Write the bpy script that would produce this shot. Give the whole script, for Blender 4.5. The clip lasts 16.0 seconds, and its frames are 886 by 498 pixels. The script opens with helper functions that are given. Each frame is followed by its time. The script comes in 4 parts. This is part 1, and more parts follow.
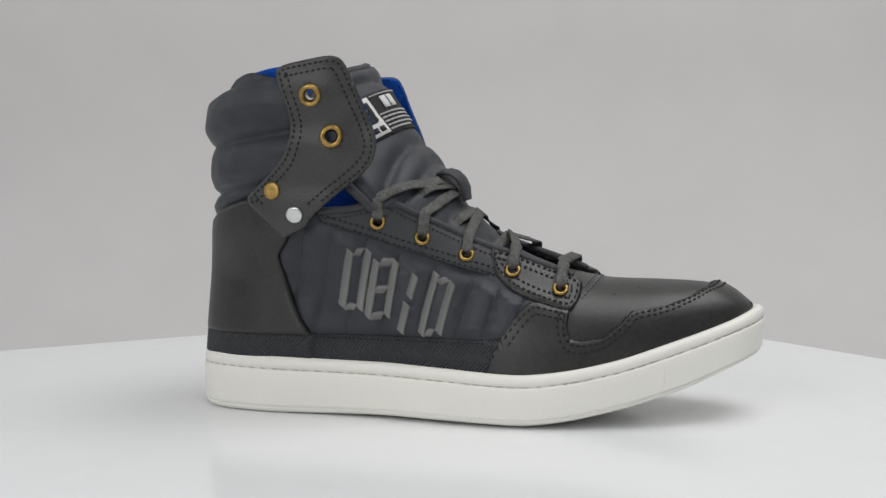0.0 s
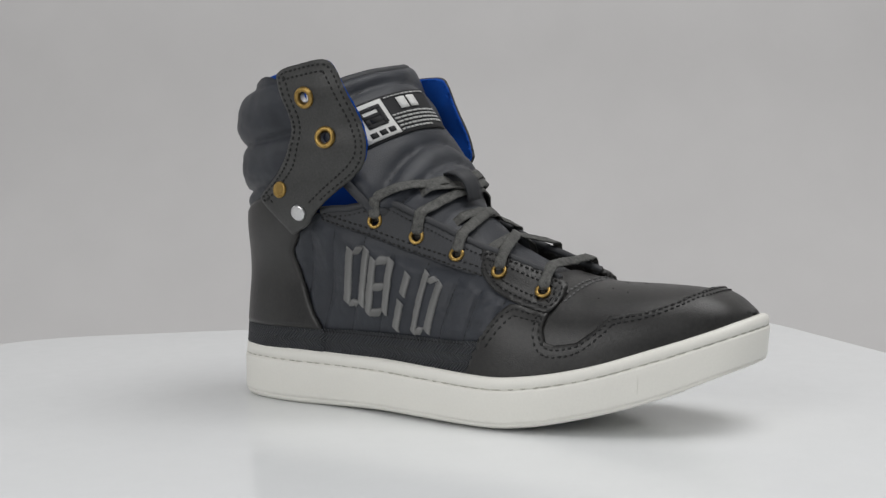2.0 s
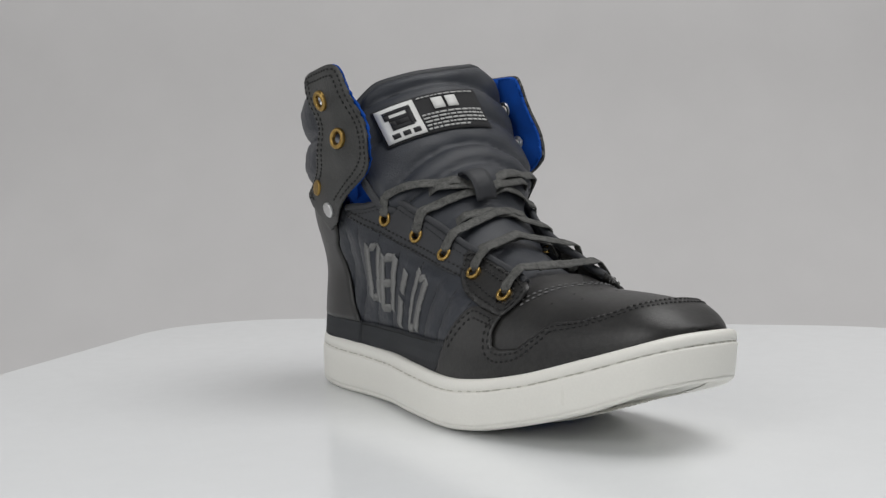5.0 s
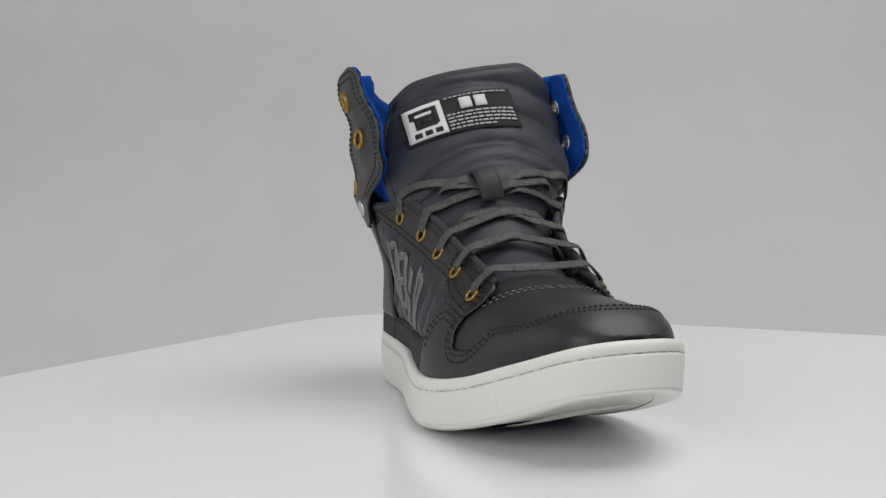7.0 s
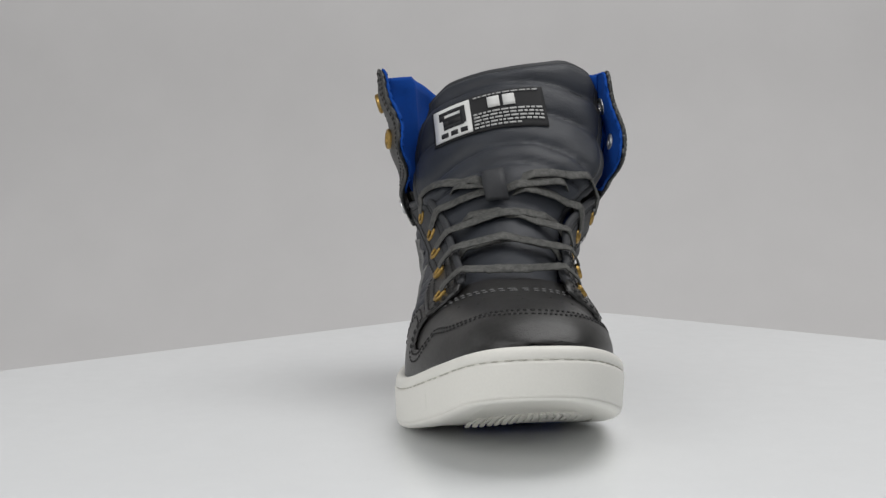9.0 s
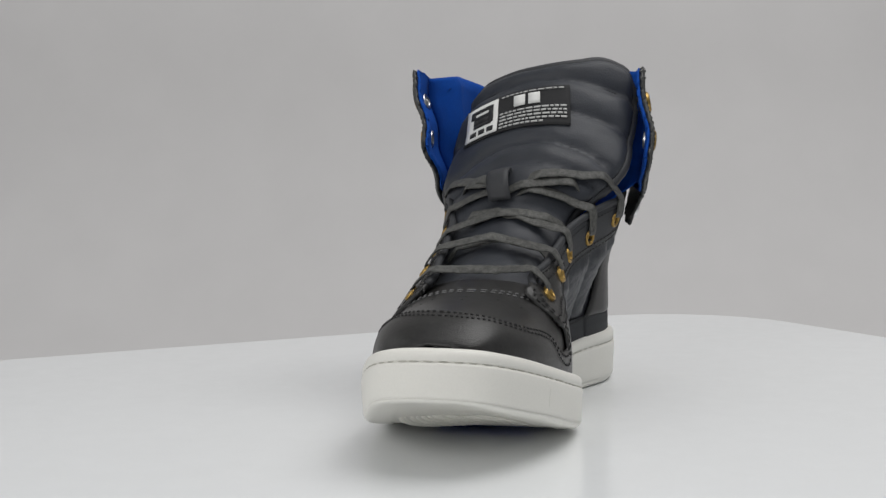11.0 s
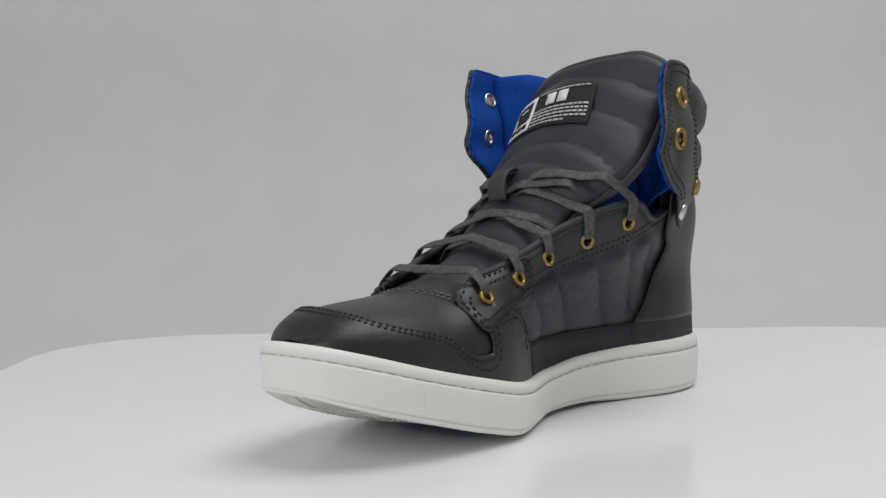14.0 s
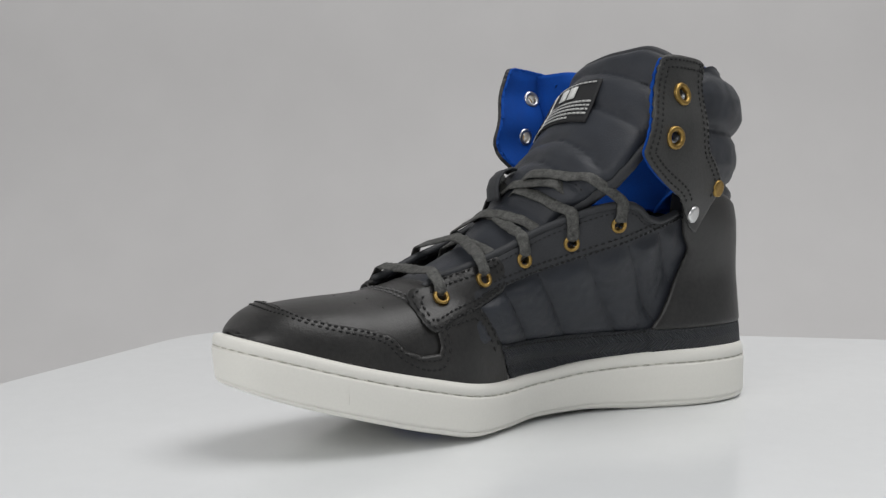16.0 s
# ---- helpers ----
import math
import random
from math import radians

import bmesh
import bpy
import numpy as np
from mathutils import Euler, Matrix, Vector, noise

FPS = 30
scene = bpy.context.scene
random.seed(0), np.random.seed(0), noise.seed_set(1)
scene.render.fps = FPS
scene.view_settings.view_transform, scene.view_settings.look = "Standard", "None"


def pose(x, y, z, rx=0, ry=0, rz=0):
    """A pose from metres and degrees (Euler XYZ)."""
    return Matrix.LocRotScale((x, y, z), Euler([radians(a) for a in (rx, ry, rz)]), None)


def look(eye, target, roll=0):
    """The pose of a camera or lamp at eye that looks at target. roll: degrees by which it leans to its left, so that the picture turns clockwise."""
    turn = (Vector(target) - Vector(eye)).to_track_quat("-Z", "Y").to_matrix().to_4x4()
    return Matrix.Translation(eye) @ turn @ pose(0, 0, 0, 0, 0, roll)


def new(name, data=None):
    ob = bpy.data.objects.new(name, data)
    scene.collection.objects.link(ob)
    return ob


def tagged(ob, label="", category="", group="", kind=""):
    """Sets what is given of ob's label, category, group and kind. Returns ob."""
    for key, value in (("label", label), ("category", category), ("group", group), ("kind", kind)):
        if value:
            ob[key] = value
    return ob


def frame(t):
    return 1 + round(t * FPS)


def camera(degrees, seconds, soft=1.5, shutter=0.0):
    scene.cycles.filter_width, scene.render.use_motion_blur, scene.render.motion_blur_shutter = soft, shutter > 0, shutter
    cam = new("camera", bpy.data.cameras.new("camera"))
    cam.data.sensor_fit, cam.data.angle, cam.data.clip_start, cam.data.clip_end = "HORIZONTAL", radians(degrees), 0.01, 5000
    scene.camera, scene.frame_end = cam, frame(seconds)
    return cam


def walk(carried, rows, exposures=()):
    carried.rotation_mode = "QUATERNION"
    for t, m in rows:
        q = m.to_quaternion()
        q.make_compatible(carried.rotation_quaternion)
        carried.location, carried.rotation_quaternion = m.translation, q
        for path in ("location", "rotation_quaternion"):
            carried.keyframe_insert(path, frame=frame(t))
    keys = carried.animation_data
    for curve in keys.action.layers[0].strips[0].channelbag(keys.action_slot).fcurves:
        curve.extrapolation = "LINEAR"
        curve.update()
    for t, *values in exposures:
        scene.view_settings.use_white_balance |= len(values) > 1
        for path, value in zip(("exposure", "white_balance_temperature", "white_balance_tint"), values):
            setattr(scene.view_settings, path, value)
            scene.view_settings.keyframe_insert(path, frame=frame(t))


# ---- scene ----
cam = camera(38.25, 16.0, soft=1.4)
EYE = pose(0, -0.6806, 0.1336, 90 - 3.80, 0, 1.257) @ pose(0, 0, 0, 0, 0, -0.894)
walk(cam, [(0.0, EYE), (16.0, EYE)], exposures=[(0.0, 0.13), (0.25, 0.05), (0.5, -0.02), (1.0, 0.0), (16.0, 0.0)])

# turn of the table about its axis, degrees by seconds
TURN = [(t, 73.804 - 7.9112 * t - 0.074046 * t ** 2 + 0.0023576 * t ** 3) for t in range(0, 17)]

# ---- light ----
world = bpy.data.worlds.new("studio")
world.use_nodes = True
world.node_tree.nodes["Background"].inputs[0].default_value = (0.93, 0.96, 1.0, 1)
world.node_tree.nodes["Background"].inputs[1].default_value = 0.29
scene.world = world


def softbox(name, eye, target, size, power, colour=(1, 1, 1)):
    lamp = bpy.data.lights.new(name, "AREA")
    lamp.shape, lamp.size, lamp.size_y, lamp.energy, lamp.color = "RECTANGLE", size[0], size[1], power, colour
    ob = new(name, lamp)
    ob.matrix_world = look(eye, target)
    return ob


softbox("overhead_softbox", (0.5, -0.1, 1.4), (0.2, 0.1, 0), (1.2, 1.0), 13.5, (1.0, 0.99, 0.98))
softbox("side_softbox", (-0.9, -1.35, 0.7), (0, 0, 0.1), (0.9, 0.9), 8.5, (1.0, 0.99, 0.98))
softbox("left_softbox", (-1.35, 0.15, 0.55), (0, 0, 0.1), (0.5, 0.9), 1.6, (1.0, 0.99, 0.98))

# ---- materials ----
def material(name, colour, rough=0.6, metal=0.0, vary=0.25, grain=400.0, blotch=40.0, bump=0.15, bump_scale=900.0, sheen=0.0, coat=0.0, spec=0.5, depth=0.0004, random=0.0):
    """A surface with colour variation at two scales and fine relief."""
    m = bpy.data.materials.new(name)
    m.use_nodes = True
    nt = m.node_tree
    b = nt.nodes["Principled BSDF"]
    co = nt.nodes.new("ShaderNodeTexCoord")

    def tex(scale, detail=4.0):
        n = nt.nodes.new("ShaderNodeTexNoise")
        n.inputs["Scale"].default_value, n.inputs["Detail"].default_value = scale, detail
        nt.links.new(co.outputs["Object"], n.inputs["Vector"])
        return n.outputs["Fac"]

    def maths(op, a, b2):
        n = nt.nodes.new("ShaderNodeMath")
        n.operation = op
        for i, x in enumerate((a, b2)):
            if isinstance(x, (int, float)):
                n.inputs[i].default_value = x
            else:
                nt.links.new(x, n.inputs[i])
        return n.outputs[0]

    mix = maths("ADD", maths("MULTIPLY", tex(grain), 0.5), maths("MULTIPLY", tex(blotch, 2.0), 0.5))
    ramp = nt.nodes.new("ShaderNodeValToRGB")
    lo = [c * (1 - vary) for c in colour]
    hi = [min(1, c * (1 + vary)) for c in colour]
    ramp.color_ramp.elements[0].position, ramp.color_ramp.elements[1].position = 0.3, 0.7
    ramp.color_ramp.elements[0].color, ramp.color_ramp.elements[1].color = (*lo, 1), (*hi, 1)
    nt.links.new(mix, ramp.inputs[0])
    nt.links.new(ramp.outputs[0], b.inputs["Base Color"])
    rr = maths("ADD", maths("MULTIPLY", tex(blotch * 2), 0.3 * rough), rough * 0.85)
    nt.links.new(rr, b.inputs["Roughness"])
    b.inputs["Metallic"].default_value = metal
    b.inputs["Specular IOR Level"].default_value = spec
    b.inputs["Sheen Weight"].default_value = sheen
    b.inputs["Coat Weight"].default_value = coat
    b.inputs["Coat Roughness"].default_value = 0.08
    if bump:
        bp = nt.nodes.new("ShaderNodeBump")
        bp.inputs["Strength"].default_value, bp.inputs["Distance"].default_value = bump, depth
        nt.links.new(tex(bump_scale, 6.0), bp.inputs["Height"])
        nt.links.new(bp.outputs[0], b.inputs["Normal"])
    return m


M_BOARD = material("white_acrylic", (0.80, 0.815, 0.82), rough=0.17, vary=0.012, bump=0.02, bump_scale=60, spec=0.35)
M_PAPER = material("grey_backdrop", (0.55, 0.54, 0.535), rough=0.9, vary=0.035, grain=14, blotch=1.6, bump=0.1, bump_scale=700)
M_RUBBER = material("white_rubber", (0.78, 0.765, 0.71), rough=0.5, vary=0.03, grain=900, blotch=25, bump=0.15, bump_scale=2500)
M_LEATHER = material("dark_leather", (0.0165, 0.0157, 0.0147), rough=0.39, vary=0.6, grain=520, blotch=48, bump=0.34, bump_scale=1300, spec=0.5)
M_LEATHER2 = material("strap_leather", (0.036, 0.0362, 0.0345), rough=0.45, vary=0.38, grain=800, blotch=55, bump=0.45, bump_scale=900)
M_NYLON = material("quilted_nylon", (0.023, 0.026, 0.033), rough=0.48, vary=0.25, grain=1400, blotch=90, bump=0.55, bump_scale=1300, sheen=0.04, spec=0.4)
M_CANVAS = material("canvas", (0.025, 0.0265, 0.030), rough=0.6, vary=0.28, grain=1200, blotch=80, bump=0.5, bump_scale=1300)
M_BLUE = material("blue_lining", (0.005, 0.062, 0.33), rough=0.9, vary=0.2, grain=1500, blotch=80, bump=0.3, bump_scale=2500, spec=0.2)
M_LACE = material("waxed_lace", (0.062, 0.062, 0.057), rough=0.6, vary=0.85, grain=1300, blotch=420, bump=1.0, bump_scale=1300)
M_THREAD = material("dark_thread", (0.007, 0.007, 0.007), rough=0.7, vary=0.3, bump=0)
M_THREAD_L = material("grey_thread", (0.11, 0.11, 0.11), rough=0.7, vary=0.3, bump=0)
M_EMB = material("embroidery_thread", (0.215, 0.215, 0.21), rough=0.55, vary=0.25, grain=2500, bump=0.3)
M_BRASS = material("aged_brass", (0.36, 0.235, 0.075), rough=0.40, metal=1.0, vary=0.4, grain=1500, blotch=300, bump=0.2)
M_STEEL = material("dull_steel", (0.62, 0.62, 0.62), rough=0.3, metal=1.0, vary=0.15, grain=900, bump=0.3, bump_scale=900)
M_HOLE = material("eyelet_bore", (0.012, 0.012, 0.012), rough=0.9, vary=0.1, bump=0)
M_LABEL = material("black_woven_label", (0.012, 0.012, 0.013), rough=0.8, vary=0.2, grain=3000, bump=0.3, bump_scale=4000)
M_LABELW = material("white_woven_label", (0.66, 0.66, 0.64), rough=0.8, vary=0.1, grain=3000, bump=0.3, bump_scale=4000)
M_PRINT = material("pale_print_thread", (0.42, 0.42, 0.41), rough=0.8, vary=0.2, grain=3000, bump=0.2, bump_scale=4000)
M_SOLE_THREAD = material("sole_thread", (0.55, 0.535, 0.48), rough=0.8, vary=0.15, bump=0)
M_BLUE_RUBBER = material("blue_rubber", (0.01, 0.05, 0.35), rough=0.5, vary=0.1)
M_BAND = material("herringbone_tape", (0.033, 0.0355, 0.041), rough=0.7, vary=0.15, grain=2500, blotch=100, bump=0.2, bump_scale=3000)


def add_herringbone(m, pitch=0.0021, band=0.0046):
    """Zigzag ribs for a woven tape."""
    nt = m.node_tree
    bp = next(n for n in nt.nodes if n.type == "BUMP")
    co = next(n for n in nt.nodes if n.type == "TEX_COORD")
    sep = nt.nodes.new("ShaderNodeSeparateXYZ")
    nt.links.new(co.outputs["Object"], sep.inputs[0])

    def op(kind, a, b):
        n = nt.nodes.new("ShaderNodeMath")
        n.operation = kind
        for i, x in enumerate((a, b)):
            if isinstance(x, (int, float)):
                n.inputs[i].default_value = x
            else:
                nt.links.new(x, n.inputs[i])
        return n.outputs[0]
    zig = op("PINGPONG", sep.outputs["Z"], band)
    s = op("SINE", op("MULTIPLY", op("ADD", sep.outputs["Y"], zig), 2 * math.pi / pitch), 0.0)
    nt.links.new(s, bp.inputs["Height"])
    bp.inputs["Strength"].default_value, bp.inputs["Distance"].default_value = 1.0, 0.0006


add_herringbone(M_BAND)
# ---- the shoe's form: u forward, v to the inner side, z up ----
def table(*pairs):
    """A smooth curve through (key, value) pairs."""
    xs, ys = [p[0] for p in pairs], [p[1] for p in pairs]
    h = np.diff(xs)
    d = np.diff(ys) / h
    m = np.zeros(len(xs))
    m[0], m[-1] = d[0], d[-1]
    for i in range(1, len(xs) - 1):
        if d[i - 1] * d[i] > 0:
            w1, w2 = 2 * h[i] + h[i - 1], h[i] + 2 * h[i - 1]
            m[i] = (w1 + w2) / (w1 / d[i - 1] + w2 / d[i])

    def exact(x):
        i = min(max(int(np.searchsorted(xs, x)) - 1, 0), len(h) - 1)
        s = (x - xs[i]) / h[i]
        return float((1 + 2 * s) * (1 - s) ** 2 * ys[i] + s * (1 - s) ** 2 * h[i] * m[i] + s * s * (3 - 2 * s) * ys[i + 1] + s * s * (s - 1) * h[i] * m[i + 1])

    lo, hi, n = xs[0], xs[-1], 600
    fine = [exact(lo + (hi - lo) * i / n) for i in range(n + 1)]
    rate = n / (hi - lo)

    def f(x):
        k = (x - lo) * rate
        if k <= 0:
            return fine[0]
        if k >= n:
            return fine[n]
        i = int(k)
        return fine[i] + (fine[i + 1] - fine[i]) * (k - i)
    return f


def smooth(a, b, x):
    s = min(max((x - a) / (b - a), 0.0), 1.0)
    return s * s * (3 - 2 * s)


def rounded(e, n=2.3):
    return (1 - (1 - min(max(e, 0.0), 1.0)) ** n) ** (1 / n)


OUTLINE = [(-0.1605, 0.0238), (-0.1552, 0.0030), (-0.1398, -0.0134), (-0.1102, -0.0218), (-0.0749, -0.0234), (-0.0404, -0.0275), (-0.0067, -0.0346), (0.0358, -0.0397), (0.0805, -0.0315), (0.1180, -0.0170), (0.1462, 0.0005),
           (0.1560, 0.0255), (0.1520, 0.0481), (0.1352, 0.0621), (0.1054, 0.0713), (0.0657, 0.0731), (0.0390, 0.0693), (0.0142, 0.0567), (-0.0106, 0.0454), (-0.0430, 0.0412), (-0.0752, 0.0465), (-0.1063, 0.0550), (-0.1330, 0.0525), (-0.1503, 0.0420)]


def ring_spline(pts, per=14):
    out = []
    n = len(pts)
    for i in range(n):
        p0, p1, p2, p3 = (np.array(pts[(i + k - 1) % n]) for k in range(4))
        for j in range(per):
            t = j / per
            out.append(0.5 * (2 * p1 + (p2 - p0) * t + (2 * p0 - 5 * p1 + 4 * p2 - p3) * t * t + (3 * p1 - p0 - 3 * p2 + p3) * t ** 3))
    return np.array(out)


RING = ring_spline(OUTLINE)
_tan = np.roll(RING, -1, 0) - np.roll(RING, 1, 0)
RING_N = np.stack([-_tan[:, 1], _tan[:, 0]], 1) / np.linalg.norm(_tan, axis=1)[:, None]
if (RING_N[0] @ np.array([-1, 0])) < 0:
    RING_N = -RING_N


def foot_line(side, inset=0.0072):
    """v of the upper's foot on one side, inside the rim of the sole."""
    ring = RING - RING_N * inset
    tip = ring[np.argmax(ring[:, 0])]
    back = ring[np.argmin(ring[:, 0])]
    keep = ring[(ring[:, 1] - (back[1] + (tip[1] - back[1]) * (ring[:, 0] - back[0]) / (tip[0] - back[0]))) * side >= 0]
    keep = keep[np.argsort(keep[:, 0])]
    us = np.linspace(-0.16, 0.1495, 1200)
    vs = np.interp(us, keep[:, 0], keep[:, 1])
    vs = [float(v) if u < tip[0] else float(tip[1]) for u, v in zip(us, vs)]
    rate = 1199 / (us[-1] - us[0])

    def f(u):
        k = (u - us[0]) * rate
        if k <= 0:
            return vs[0]
        if k >= 1199:
            return vs[-1]
        i = int(k)
        return vs[i] + (vs[i + 1] - vs[i]) * (k - i)
    return f


FOOT = {-1: foot_line(-1), 1: foot_line(1)}
RIM = {-1: table((-0.165, 0.0310), (-0.14, 0.0318), (-0.11, 0.0314), (-0.075, 0.0306), (-0.04, 0.0299), (-0.0067, 0.0287), (0.0358, 0.0270), (0.055, 0.0285), (0.0805, 0.0330), (0.116, 0.0436), (0.1443, 0.0530), (0.156, 0.0568)),
       1: table((-0.165, 0.0310), (-0.134, 0.0316), (-0.106, 0.0317), (-0.075, 0.0309), (-0.043, 0.0286), (-0.0106, 0.0258), (0.0142, 0.0255), (0.039, 0.0280), (0.0657, 0.0333), (0.1054, 0.0429), (0.1352, 0.0515), (0.1505, 0.0556), (0.156, 0.0568))}
SOLE_LOW = {-1: table((-0.165, 0.0012), (-0.15, 0.0), (-0.10, 0.0), (-0.03, 0.0015), (0.01, 0.0012), (0.0358, 0.0010), (0.055, 0.0026), (0.0805, 0.0075), (0.116, 0.0174), (0.1443, 0.0288), (0.156, 0.0329)),
            1: table((-0.165, 0.0012), (-0.15, 0.0), (-0.08, 0.0), (-0.043, 0.0020), (-0.0106, 0.0024), (0.0142, 0.0015), (0.039, 0.0019), (0.0657, 0.0069), (0.1054, 0.0174), (0.1352, 0.0258), (0.1505, 0.0309), (0.156, 0.0329))}


def sole_share(v):
    """0 on the outer, 1 on the inner side."""
    return smooth(-0.005, 0.045, v)


def sole_low(u, v=0.02):
    t = sole_share(v)
    return SOLE_LOW[-1](u) * (1 - t) + SOLE_LOW[1](u) * t


def sole_rim(u, v):
    t = sole_share(v)
    return RIM[-1](u) * (1 - t) + RIM[1](u) * t


base_out = table((-0.17, -0.0150), (-0.11, -0.0173), (-0.075, -0.0188), (-0.04, -0.0225), (-0.0067, -0.0300), (0.04, -0.0330), (0.085, -0.030), (0.12, -0.029), (0.15, -0.027))
base_in = table((-0.17, 0.048), (-0.11, 0.0490), (-0.075, 0.0415), (-0.043, 0.0362), (-0.0106, 0.0400), (0.0142, 0.0500), (0.04, 0.0625), (0.065, 0.0665), (0.105, 0.066), (0.15, 0.065))
ankle_out = table((-0.17, -0.033), (-0.12, -0.0345), (-0.09, -0.037), (-0.045, -0.031), (0.0, -0.033), (0.04, -0.0355), (0.085, -0.032), (0.12, -0.029), (0.15, -0.027))
ankle_in = table((-0.17, 0.0600), (-0.12, 0.0610), (-0.09, 0.0645), (-0.06, 0.0705), (-0.045, 0.0735), (-0.02, 0.0690), (0.0, 0.0655), (0.03, 0.0665), (0.065, 0.0665), (0.105, 0.066), (0.15, 0.065))
middle = table((-0.17, 0.021), (-0.1, 0.0175), (-0.02, 0.0175), (0.03, 0.018), (0.055, 0.019), (0.1, 0.0245), (0.13, 0.026), (0.1455, 0.026))
crest = table((-0.17, 0.40), (-0.06, 0.30), (-0.045, 0.19), (-0.02, 0.126), (0.003, 0.101), (0.027, 0.0885), (0.053, 0.0755), (0.077, 0.0715), (0.107, 0.0705), (0.127, 0.069), (0.138, 0.0648), (0.1486, 0.0570))
heel = table((0.0, -0.1570), (0.033, -0.1552), (0.07, -0.1527), (0.098, -0.1500), (0.117, -0.1465), (0.13, -0.1470), (0.16, -0.1500), (0.18, -0.1455), (0.19, -0.143))
def fullness(side, u):
    """Exponent of the section: the inner side is fuller."""
    return 2.35 if side < 0 else 2.3 + 0.8 * smooth(0.085, 0.05, u)


def heel_mid(z):
    return 0.0205 - 0.008 * smooth(0.08, 0.14, z)


def wall(side, u, z, rise=0.0):
    """v of the upper's wall on one side: -1 the outer, 1 the inner."""
    zt = RIM[side](u)
    low, high = (base_out, ankle_out) if side < 0 else (base_in, ankle_in)
    t = smooth(-0.07, -0.02, u)
    foot = low(u) * (1 - t) + FOOT[side](u) * t if u > -0.07 else low(u)
    t = smooth(-0.01, 0.03, u) if side < 0 else smooth(0.005, 0.05, u)
    v = foot + (high(u) - low(u)) * (1 - t) * (smooth(zt + 0.034 * smooth(-0.04, -0.09, u), 0.122 - 0.022 * smooth(-0.09, -0.04, u), z) if side < 0 else smooth(zt + 0.034 * smooth(-0.06, -0.095, u), 0.116, z))
    if u < -0.03:
        v += (-0.15 * max(z - 0.112, 0.0) if side < 0 else 0.19 * min(max(z - 0.112, 0.0), 0.042)) * smooth(-0.03, -0.06, u)
    mid = middle(u)
    k = min(max((z - zt) / max(crest(u) + rise - zt, 1e-4), 0.0), 1.0)
    ns = fullness(side, u)
    v = mid + (v - mid) * (1 - k ** ns) ** (1 / ns)
    back = heel(z)
    g = rounded((u - back) / (0.050 + (0.004 * smooth(0.09, 0.13, z) if side > 0 else 0.0)))
    c = heel_mid(z) if u < -0.05 else 0.0275 if u > 0.08 else mid
    return c + (v - c) * g


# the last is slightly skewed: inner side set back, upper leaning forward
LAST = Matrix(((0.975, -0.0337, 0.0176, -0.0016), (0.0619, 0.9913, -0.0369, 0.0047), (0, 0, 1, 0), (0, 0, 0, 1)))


def P(u, v, z):
    return Vector((v, -u, z))


def side_point(side):
    return lambda u, z: P(u, wall(side, u, z), z)


def stay_point(side):
    """The eyelet strips stand steeper than the toe between them."""
    def f(u, z):
        front = 0.007 * smooth(-0.02, 0.03, u) * smooth(0.072, 0.060, u)
        if side < 0:
            rise, lean = front, 0.0062 * smooth(0.0, 0.026, u)
        else:
            rise, lean = front + 0.004 * smooth(-0.045, -0.02, u) * smooth(0.025, 0.0, u), 0.0055 * smooth(0.030, 0.052, u)
        lean *= smooth(0.046, 0.066, z)
        return P(u, wall(side, u, z, rise) - side * lean, z)
    return f


def surf(u, q):
    """A point by its section: q from -1 (outer foot) over 0 (crest) to 1 (inner foot)."""
    zt, zc = RIM[-1 if q < 0 else 1](u), crest(u)
    z = zt + (zc - zt) * math.sin((1 - min(abs(q), 1.0)) * math.pi / 2) ** (2 / fullness(-1 if q < 0 else 1, u)) - max(abs(q) - 1.0, 0.0) * 0.05
    return P(u, wall(-1 if q < 0 else 1, u, z), z)


def q_of(side, u, z):
    zt, zc = RIM[side](u), crest(u)
    k = min(max((z - zt) / (zc - zt), 0.0), 1.0)
    return side * (1 - math.asin(k ** (fullness(side, u) / 2)) * 2 / math.pi)


def normal_at(f, a, b, ea=0.0012, eb=0.0012):
    """The outward normal of a sheet f(a, b) of the shoe."""
    n = (f(a + ea, b) - f(a - ea, b)).cross(f(a, b + eb) - f(a, b - eb))
    p = f(a, b)
    if n.length < 1e-14:
        n = Vector((0, 0, 1))
    n.normalize()
    out = p - Vector((middle(-p.y), min(max(p.y, -0.09), 0.09), min(p.z, 0.05) - 0.005))
    n = n if n.dot(out) >= 0 else -n
    t = smooth(0.134, 0.143, -p.y)
    if t > 0:
        n = n.lerp((p - Vector((0.026, -0.095, 0.040))).normalized(), t).normalized()
    return n


def lifted(f, a, b, off, eb=0.0012):
    return f(a, b) + normal_at(f, a, b, eb=eb) * off
# ---- building ----
def part(name, bm, mat, parent, label="", flat=False):
    me = bpy.data.meshes.new(name)
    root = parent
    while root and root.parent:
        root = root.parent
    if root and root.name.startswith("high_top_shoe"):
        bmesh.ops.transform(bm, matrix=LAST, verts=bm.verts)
    bm.normal_update()
    bm.to_mesh(me)
    bm.free()
    me.materials.append(mat)
    if not flat:
        for p in me.polygons:
            p.use_smooth = True
    ob = new(name, me)
    ob.parent = parent
    if label:
        ob["label"] = label
    if name in ("stitching", "sole_stitching", "perforation", "embroidered_block", "tread_block", "toe_seam", "embossed_bar"):
        ob["kind"] = "stuff"
    return ob


def thing(name, label, category):
    return tagged(new(name), label, category)


